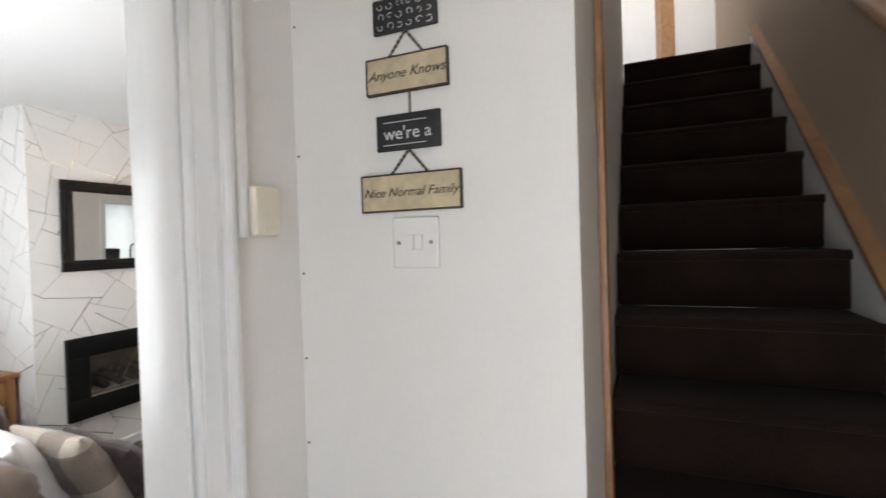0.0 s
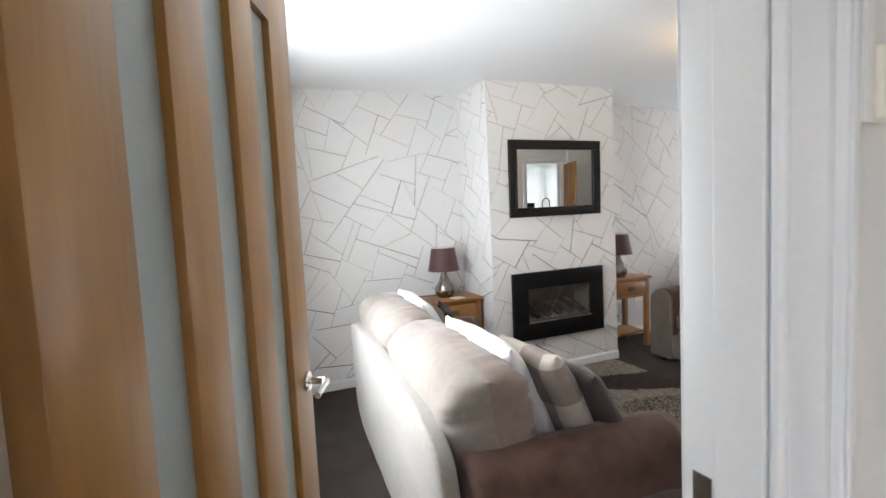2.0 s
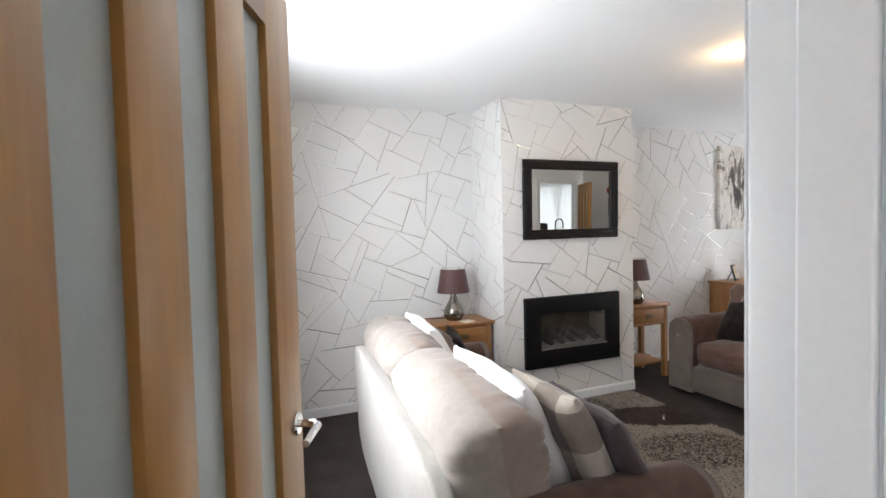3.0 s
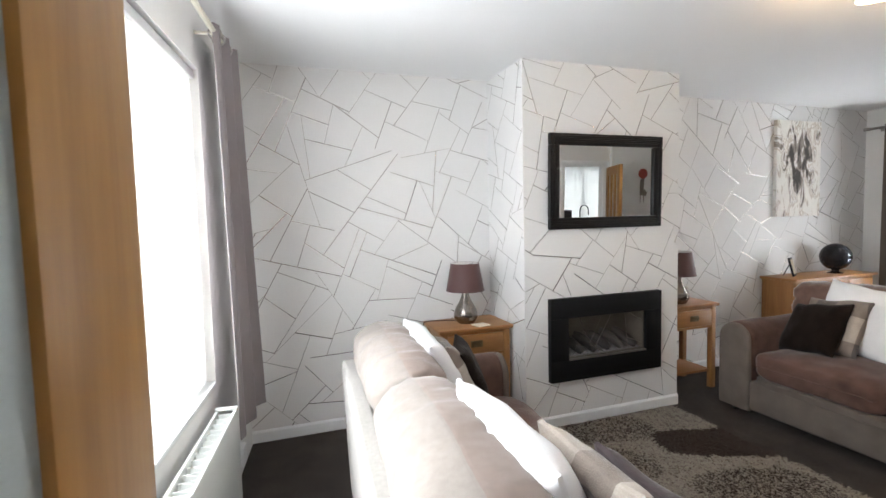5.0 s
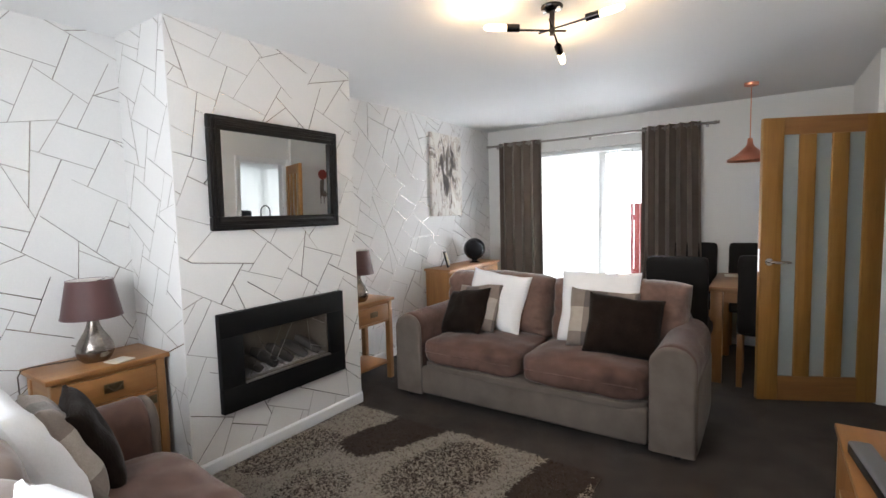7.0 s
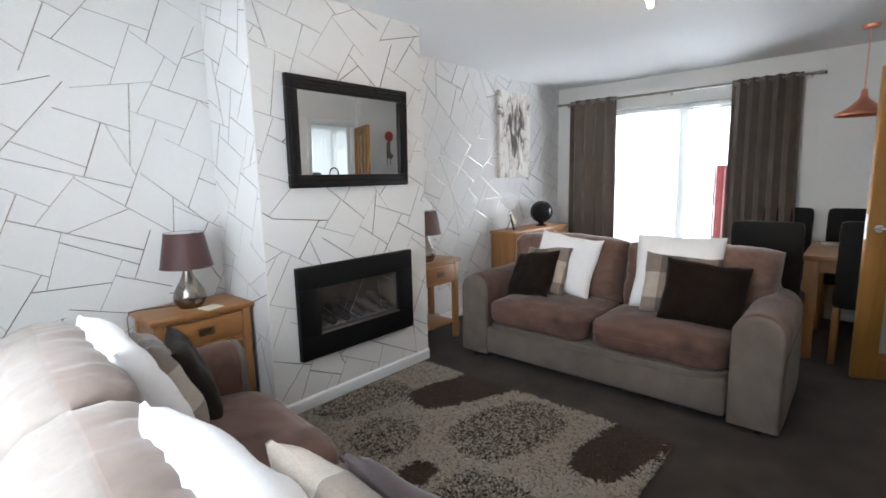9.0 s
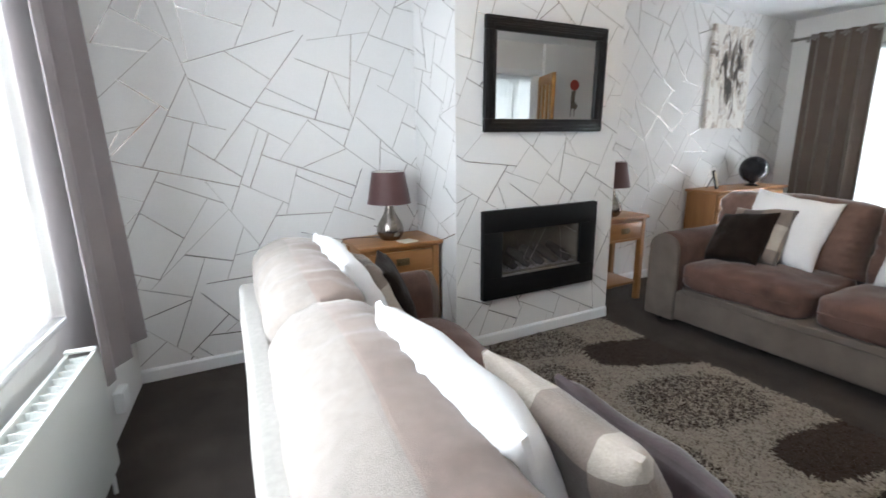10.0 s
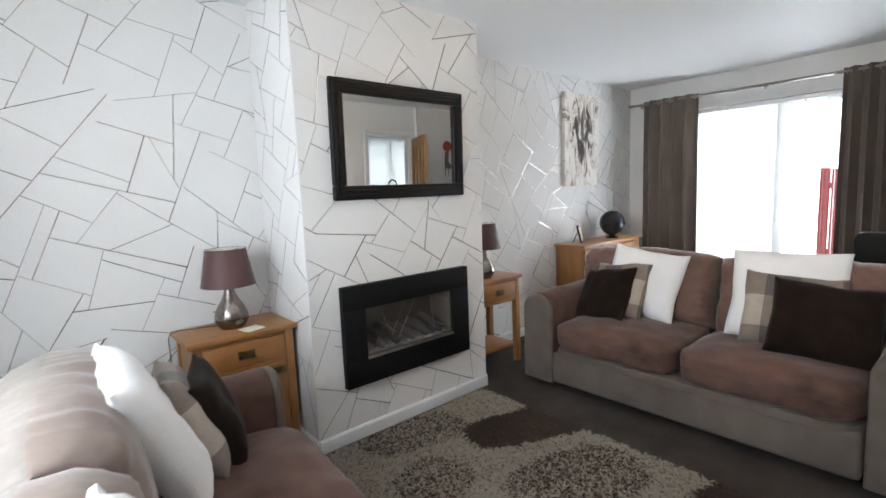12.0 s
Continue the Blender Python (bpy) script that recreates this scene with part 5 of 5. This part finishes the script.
chair = dining_chair(pose(-1.12, 4.82, 0, 0, 0, 0))
copy_thing(chair, pose(-0.53, 5.06, 0, 0, 0, 0))
copy_thing(chair, pose(-1.18, 5.92, 0, 0, 0, 180))
copy_thing(chair, pose(-0.66, 5.92, 0, 0, 0, 180))
mat_ob = mesh_object("table_mat", box(-0.11, 0.11, -0.08, 0.08, 0, 0.006, 0.002), M["cream_plastic"])
mat_ob.matrix_basis = pose(-0.76, 5.60, 0.76, 0, 0, 8)
tagged(mat_ob, "pale place mat on the dining table", "place mat")


def tv_stand():
    t = thing("tv_stand", pose(-0.125, 2.50, 0), "oak television stand against the wall", "cabinet")
    W, D, H = 1.24, 0.41, 0.50
    part("top", box(-D / 2, D / 2, -W / 2, W / 2, H - 0.025, H, 0.005), M["oak_y"], t)
    for y in (-W / 2 + 0.015, W / 2 - 0.033):
        part("side", box(-D / 2 + 0.01, D / 2, y, y + 0.018, 0, H - 0.025, 0.002), M["oak_z"], t)
    part("shelf", box(-D / 2 + 0.02, D / 2, -W / 2 + 0.034, W / 2 - 0.034, 0.22, 0.24), M["oak_y"], t)
    part("back", box(D / 2 - 0.012, D / 2 - 0.002, -W / 2 + 0.034, W / 2 - 0.034, 0.05, H - 0.03), M["oak_y"], t)
    part("plinth", box(-D / 2 + 0.03, -D / 2 + 0.045, -W / 2 + 0.034, W / 2 - 0.034, 0.0, 0.06), M["oak_y"], t)


tv_stand()


def sound_bar():
    t = thing("soundbar", pose(-0.255, 2.58, 0.50, 0, 0, 7), "dark grey soundbar on the television stand", "soundbar")
    part("case", box(-0.035, 0.035, -0.27, 0.27, 0.004, 0.05, 0.012, 4), M["grey"], t)
    part("grille", box(-0.037, -0.034, -0.25, 0.25, 0.012, 0.042, 0.001), M["fireblack"], t)
    for y in (-0.2, 0.2):
        part("foot", box(-0.02, 0.02, y - 0.02, y + 0.02, 0, 0.005), M["black"], t)


sound_bar()


def tv_foot():
    t = thing("television_stand_foot", pose(-0.11, 2.62, 0.50), "polished metal television foot on the oak stand", "television")
    part("foot_bar", tube([(-0.10, 0.05, 0.008), (0.0, 0.0, 0.012), (0.08, 0.0, 0.012)], 0.007, 8), M["chrome"], t)
    part("foot_bar", tube([(-0.10, -0.03, 0.008), (0.0, 0.0, 0.012)], 0.007, 8), M["chrome"], t)


tv_foot()


def wall_decal():
    t = thing("wall_sticker", pose(KIT_X - 0.05, 5.58, 1.55), "red and grey painted wall sticker", "wall sticker")
    bm = bmesh.new()
    for ps, key in (([(0.085 * math.cos(a * math.pi / 10), 0.34 + 0.075 * math.sin(a * math.pi / 10)) for a in range(20)], "decal_red"),):
        bm.faces.new([bm.verts.new((-0.002, u, z)) for u, z in ps])
    part("red_shape", bm, M["decal_red"], t, smooth=0)
    bm = bmesh.new()
    for ps in ([(-0.045, 0.26), (0.03, 0.27), (0.02, 0.12), (0.04, 0.02), (-0.05, 0.02), (-0.055, 0.15)], [(-0.05, 0.02), (-0.03, 0.02), (-0.035, -0.09), (-0.045, -0.09)], [(0.01, 0.02), (0.03, 0.02), (0.03, -0.09), (0.02, -0.09)], [(0.03, 0.12), (0.08, 0.06), (0.10, 0.08), (0.05, 0.0), (0.03, 0.02)]):
        bm.faces.new([bm.verts.new((-0.002, u, z)) for u, z in ps])
    part("grey_shape", bm, M["decal_grey"], t, smooth=0)


wall_decal()


def switch_plate(m, label="white plastic light switch on the wall", gangs=2):
    """Local x across, y out of the wall, z up from its centre."""
    t = thing("light_switch", m, label, "light switch")
    part("plate", box(-0.043, 0.043, 0, 0.009, -0.043, 0.043, 0.004, 3), M["plastic"], t)
    w = 0.032 / gangs
    for k in range(gangs):
        x = -0.016 + k * w
        part("rocker", box(x + 0.0006, x + w - 0.0006, 0.009, 0.013, -0.013, 0.013, 0.0015), M["plastic"], t, m=pose(0, 0, 0, 3, 0, 0))
    for s in (-1, 1):
        part("screw", lathe([(0.0, 0.002), (0.003, 0.002), (0.0034, 0.0)], 12, m=pose(s * 0.030, 0.009, 0, -90, 0, 0)), M["steel"], t)
    return t


switch_plate(pose(0.177, 0.907, 1.452, 0, 0, 180))
switch_plate(pose(KIT_X, 4.05, 1.42, 0, 0, 90))

# ---- kitchen beyond the doorway ----
structure("floor_kitchen", box(0.20, 2.1, 3.4, 6.8, -0.10, -0.002), M["paving"], "pale kitchen floor", "floor")
structure("ceiling_kitchen", box(0.20, 2.1, 3.4, 6.8, 2.30, 2.38), M["ceiling"], "white kitchen ceiling", "ceiling")
structure("wall_kitchen_window", wall_with_hole("x", 1.86, 2.1, 3.4, 6.8, 0, 2.30, [(5.30, 6.40, 1.05, 2.15)]), M["wall"], "white kitchen wall with window", "wall")
structure("wall_kitchen_end", box(0.20, 1.86, 6.66, 6.8, 0, 2.30), M["wall"], "white kitchen end wall", "wall")
structure("wall_kitchen_start", box(0.20, 1.86, 3.4, 3.5, 0, 2.30), M["wall"], "white kitchen wall", "wall")


def kitchen():
    w = thing("window_3", pose(1.9, 5.85, 1.6), "white framed kitchen window with pale blinds", "window", kind="structure")
    for b in ((-0.55, 0.55, -0.55, -0.49), (-0.55, 0.55, 0.49, 0.55), (-0.55, -0.49, -0.49, 0.49), (0.49, 0.55, -0.49, 0.49), (-0.03, 0.03, -0.49, 0.49)):
        part("window_frame", box(0.0, 0.05, b[0], b[1], b[2], b[3], 0.004), M["upvc"], w)
    bl = thing("vertical_blind", pose(1.845, 5.85, 1.07), "white vertical blind at the kitchen window", "blind")
    part("head_rail", box(-0.02, 0.012, -0.62, 0.62, 1.12, 1.16, 0.004), M["grey"], bl)
    for k in range(14):
        part("slat", box(-0.0006, 0.0006, -0.042, 0.042, 0.02, 1.11), M["blind"], bl, m=pose(0, -0.56 + k * 0.086, 0, 0, 0, 20), smooth=0)
    c = thing("kitchen_unit", pose(1.56, 5.2, 0), "white kitchen base unit under the window", "kitchen unit")
    part("carcass", box(-0.28, 0.29, -1.4, 1.4, 0.1, 0.86), M["kitchen"], c)
    for k in range(5):
        d = part("door", box(-0.30, -0.281, -1.39 + k * 0.56, -0.85 + k * 0.56, 0.12, 0.85, 0.003), M["kitchen"], c)
        part("handle", tube([(-0.315, -1.30 + k * 0.56, 0.62), (-0.315, -1.30 + k * 0.56, 0.78)], 0.005, 8), M["steel"], d)
    wt = mesh_object("worktop", box(1.24, 1.858, 3.78, 6.62, 0.86, 0.90, 0.004), M["worktop"])
    tagged(wt, "dark speckled kitchen worktop", "worktop")
    tap = thing("kitchen_tap", pose(1.62, 5.62, 0.90), "tall black arched kitchen tap", "tap")
    part("spout", tube([(0, 0, 0)] + [(0, 0.09 - 0.09 * math.cos(a * math.pi / 12), 0.42 + 0.10 * math.sin(a * math.pi / 12)) for a in range(13)] + [(0, 0.18, 0.34)], 0.011, 10), M["black"], tap)
    part("lever", tube([(0, 0, 0.06), (-0.06, 0, 0.08)], 0.007, 8), M["black"], tap)
    k = thing("toaster", pose(1.58, 5.22, 0.90), "dark kitchen appliance on the worktop", "appliance")
    part("case", box(-0.1, 0.1, -0.14, 0.14, 0, 0.44, 0.02, 3), M["grey"], k)
    part("slot", box(-0.05, 0.05, -0.1, 0.1, 0.44, 0.443), M["black"], k)
    b = thing("speaker", pose(1.60, 6.22, 0.90), "dark upright box on the worktop", "appliance")
    part("case", box(-0.06, 0.06, -0.06, 0.06, 0, 0.60, 0.01, 3), M["grey"], b)
    part("panel", box(-0.062, -0.06, -0.045, 0.045, 0.05, 0.56), M["black"], b)


kitchen()

# ---- hall ----


def text_on(parent, words, size, m, key, name="lettering", shear=0.0):
    cu = bpy.data.curves.new(name, "FONT")
    cu.body, cu.size, cu.extrude, cu.shear = words, size, 0.0004, shear
    cu.align_x, cu.align_y = "CENTER", "CENTER"
    cu.resolution_u = 3
    tmp = bpy.data.objects.new(name, cu)
    me = bpy.data.meshes.new_from_object(tmp)
    bpy.data.objects.remove(tmp)
    me.materials.clear()
    me.materials.append(M[key])
    ob = new(name, me)
    ob.parent, ob.matrix_basis = parent, m
    return ob


def hall_signs():
    """Four small boards hung one under another on cord."""
    X, Y = 0.170, 0.907
    t = thing("hanging_sign", pose(X, Y, 0, 0, 0, 180), "four small wooden word boards hung on striped cord", "sign")
    # local x runs to the left as one reads, y out of the wall
    rows = ((1.834, 0.118, 0.057, "sign_black"), (1.735, 0.150, 0.060, "sign_cream"), (1.638, 0.118, 0.060, "sign_black"), (1.537, 0.184, 0.062, "sign_cream"))
    boards = []
    for z, w, h, key in rows:
        b = part("board", box(-w / 2, w / 2, 0.003, 0.010, z - h / 2, z + h / 2, 0.001), M[key], t, "black chalkboard plaque" if key == "sign_black" else "aged cream plaque with dark rim")
        boards.append(b)
        if key == "sign_cream":
            for a in ((-w / 2 - 0.001, -w / 2 + 0.002, z - h / 2, z + h / 2), (w / 2 - 0.002, w / 2 + 0.001, z - h / 2, z + h / 2), (-w / 2, w / 2, z - h / 2 - 0.001, z - h / 2 + 0.002), (-w / 2, w / 2, z + h / 2 - 0.002, z + h / 2 + 0.001)):
                part("rim", box(a[0], a[1], 0.0028, 0.0105, a[2], a[3]), M["ink"], b)
    face = lambda z: pose(0, 0.0104, z, 90, 0, 180)  # noqa: E731
    text_on(boards[1], "Anyone Knows", 0.023, face(1.735), "ink", shear=0.35)
    text_on(boards[2], "we're a", 0.030, face(1.635), "chalk")
    text_on(boards[3], "Nice Normal Family", 0.0215, face(1.537), "ink", shear=0.35)
    rng = random.Random(4)
    for z in (1.850, 1.833, 1.816):
        for i in range(6):
            x, r, ph = -0.046 + i * 0.018, rng.uniform(0.004, 0.0065), rng.uniform(0, 6.28)
            pts = [(x + r * (0.5 + 0.1 * q) * math.cos(ph + q * 0.7), 0.0104, z + r * (0.5 + 0.1 * q) * math.sin(ph + q * 0.7)) for q in range(8)]
            part("chalk_stroke", tube(pts, 0.0007, 5), M["chalk"], boards[0])
    for z in (1.655, 1.617):
        part("chalk_stroke", box(-0.035, 0.045, 0.010, 0.0105, z - 0.0006, z + 0.0006), M["chalk"], boards[2])
    for top, bot, w in ((1.806, 1.765, 0.032), (1.608, 1.568, 0.034)):
        for s in (-1, 1):
            cord = tube([(0, 0.006, top), (s * w, 0.006, bot)], 0.0022, 6)
            part("cord", cord, M["rope"], t)
            for q in range(6):
                f = (q + 0.5) / 6
                part("twist", tube([(s * w * (f - 0.03), 0.0062, top + (bot - top) * (f - 0.03)), (s * w * (f + 0.05), 0.0062, top + (bot - top) * (f + 0.05))], 0.0026, 6), M["ink"], t)
    part("cord", tube([(-0.004, 0.006, 1.705), (-0.004, 0.006, 1.668)], 0.0022, 6), M["rope"], t)
    part("hook", tube([(0, 0.0, 1.875), (0, 0.006, 1.875), (0, 0.006, 1.863)], 0.0015, 6), M["steel"], t)


hall_signs()


def door_chime():
    t = thing("door_chime", pose(DW1, 0.80, 1.470), "cream plastic chime box on the hall wall", "chime box")
    part("case", box(0.0, 0.028, -0.030, 0.030, 0.0, 0.082, 0.007, 4), M["cream_plastic"], t)
    part("grille", box(0.028, 0.0295, -0.006, 0.022, 0.008, 0.014, 0.0005), M["cream_plastic"], t)
    tr = thing("cable_trunking", pose(DW1, 0.757, 1.468), "white plastic cable trunking up the hall wall", "trunking")
    part("channel", box(0.0, 0.018, -0.008, 0.012, 0.0, CEIL - 1.468, 0.002), M["plastic"], tr)
    part("lid", box(0.018, 0.020, -0.006, 0.010, 0.0, CEIL - 1.468, 0.0008), M["plastic"], tr)


door_chime()
for k, z in enumerate((0.35, 0.62, 0.86, 1.08, 1.24, 1.40, 1.62, 1.86)):
    nl = mesh_object("nail", lathe([(0.0, 0.0015), (0.0022, 0.001), (0.0028, 0.0)], 8), M["nail"])
    nl.matrix_basis = pose(-0.064 + 0.001 * (k % 3), 0.9068, z, 90, 0, 0)
    tagged(nl, "small rusty nail head in the hall corner", "nail", "nails in the hall corner")


def staircase():
    t = thing("staircase", pose(0, 0, 0), "steep staircase with dark brown carpet", "staircase", kind="structure")
    rise, go, y8 = 0.174, 0.21, 1.88
    x0, x1 = 0.446, 1.068
    for k in range(1, 15):
        y, z = y8 + (k - 8) * go, rise * k
        bm = box(x0, x1, y - 0.012, y + go + 0.02, z - rise + 0.003, z, 0.010, 3)
        part("step", bm, M["stair"], t)
        part("nosing", tube([(x0 + 0.001, y - 0.010, z - 0.014), (x1 - 0.001, y - 0.010, z - 0.014)], 0.0145, 10), M["stair"], t)
    ya, yb = y8 - 7 * go - 0.1, y8 + 6 * go
    slope = rise / go

    def plate(xa, xb, lo, hi, key, name):
        b = bmesh.new()
        cs = [(ya, lo), (yb, lo), (yb, hi), (ya, hi)]
        ring = [[b.verts.new((x, y, max(0.0, rise * 8 + (y - y8) * slope + o))) for y, o in cs] for x in (xa, xb)]
        for i in range(4):
            j = (i + 1) % 4
            b.faces.new((ring[0][i], ring[0][j], ring[1][j], ring[1][i]))
        b.faces.new(ring[0][::-1]), b.faces.new(ring[1])
        bmesh.ops.recalc_face_normals(b, faces=b.faces[:])
        part(name, b, M[key], t)
    plate(1.068, 1.097, -0.25, 0.075, "gloss", "string_board")
    plate(1.058, 1.099, 0.075, 0.10, "pine", "string_cap")
    part("post", box(0.4425, 0.458, 1.22, 1.275, 0, 2.9, 0.003), M["pine"], t, "stained pine post edge")
    hr = thing("handrail", pose(0, 0, 0), "stained pine handrail on the stair wall", "handrail")
    pts = [(1.05, y, rise * 8 + (y - y8) * slope + 0.78) for y in (0.6, 1.4, 2.2, 3.1)]
    part("rail", tube(pts, 0.024, 14), M["pine"], hr)
    for y in (0.9, 1.9, 2.9):
        z = rise * 8 + (y - y8) * slope + 0.78
        part("bracket", tube([(1.05, y, z - 0.02), (1.05, y, z - 0.06), (1.098, y, z - 0.07)], 0.006, 8), M["brass"], hr)


staircase()
structure("floor_landing", box(0.446, 1.098, 3.365, 4.6, 2.43, 2.436), M["stair"], "dark carpeted landing", "floor")
structure("landing_slab", box(0.34, 1.098, 3.37, 4.6, 2.39, 2.428), M["wall"], "landing floor edge", "floor")


def landing_door_frame():
    t = thing("door_frame_3", pose(0, 4.6, 2.436), "stained pine door frame on the landing", "door frame", kind="structure")
    part("jamb", box(0.66, 0.80, -0.03, 0.0, 0, 2.05, 0.004), M["pine"], t)
    part("stop", box(0.69, 0.72, -0.045, -0.03, 0, 2.05, 0.003), M["pine"], t)


landing_door_frame()


def entrance():
    """The front door opening behind the first step of the walk."""
    t = thing("door_frame_4", FRONT, "white front door frame", "door frame", kind="structure")
    for a, b in ((2.85, 2.90), (3.70, 3.75)):
        part("jamb", box(a, b, -0.20, -0.08, 0, 2.05, 0.004), M["upvc"], t)
    part("head", box(2.90, 3.70, -0.20, -0.08, 2.0, 2.05, 0.004), M["upvc"], t)


entrance()
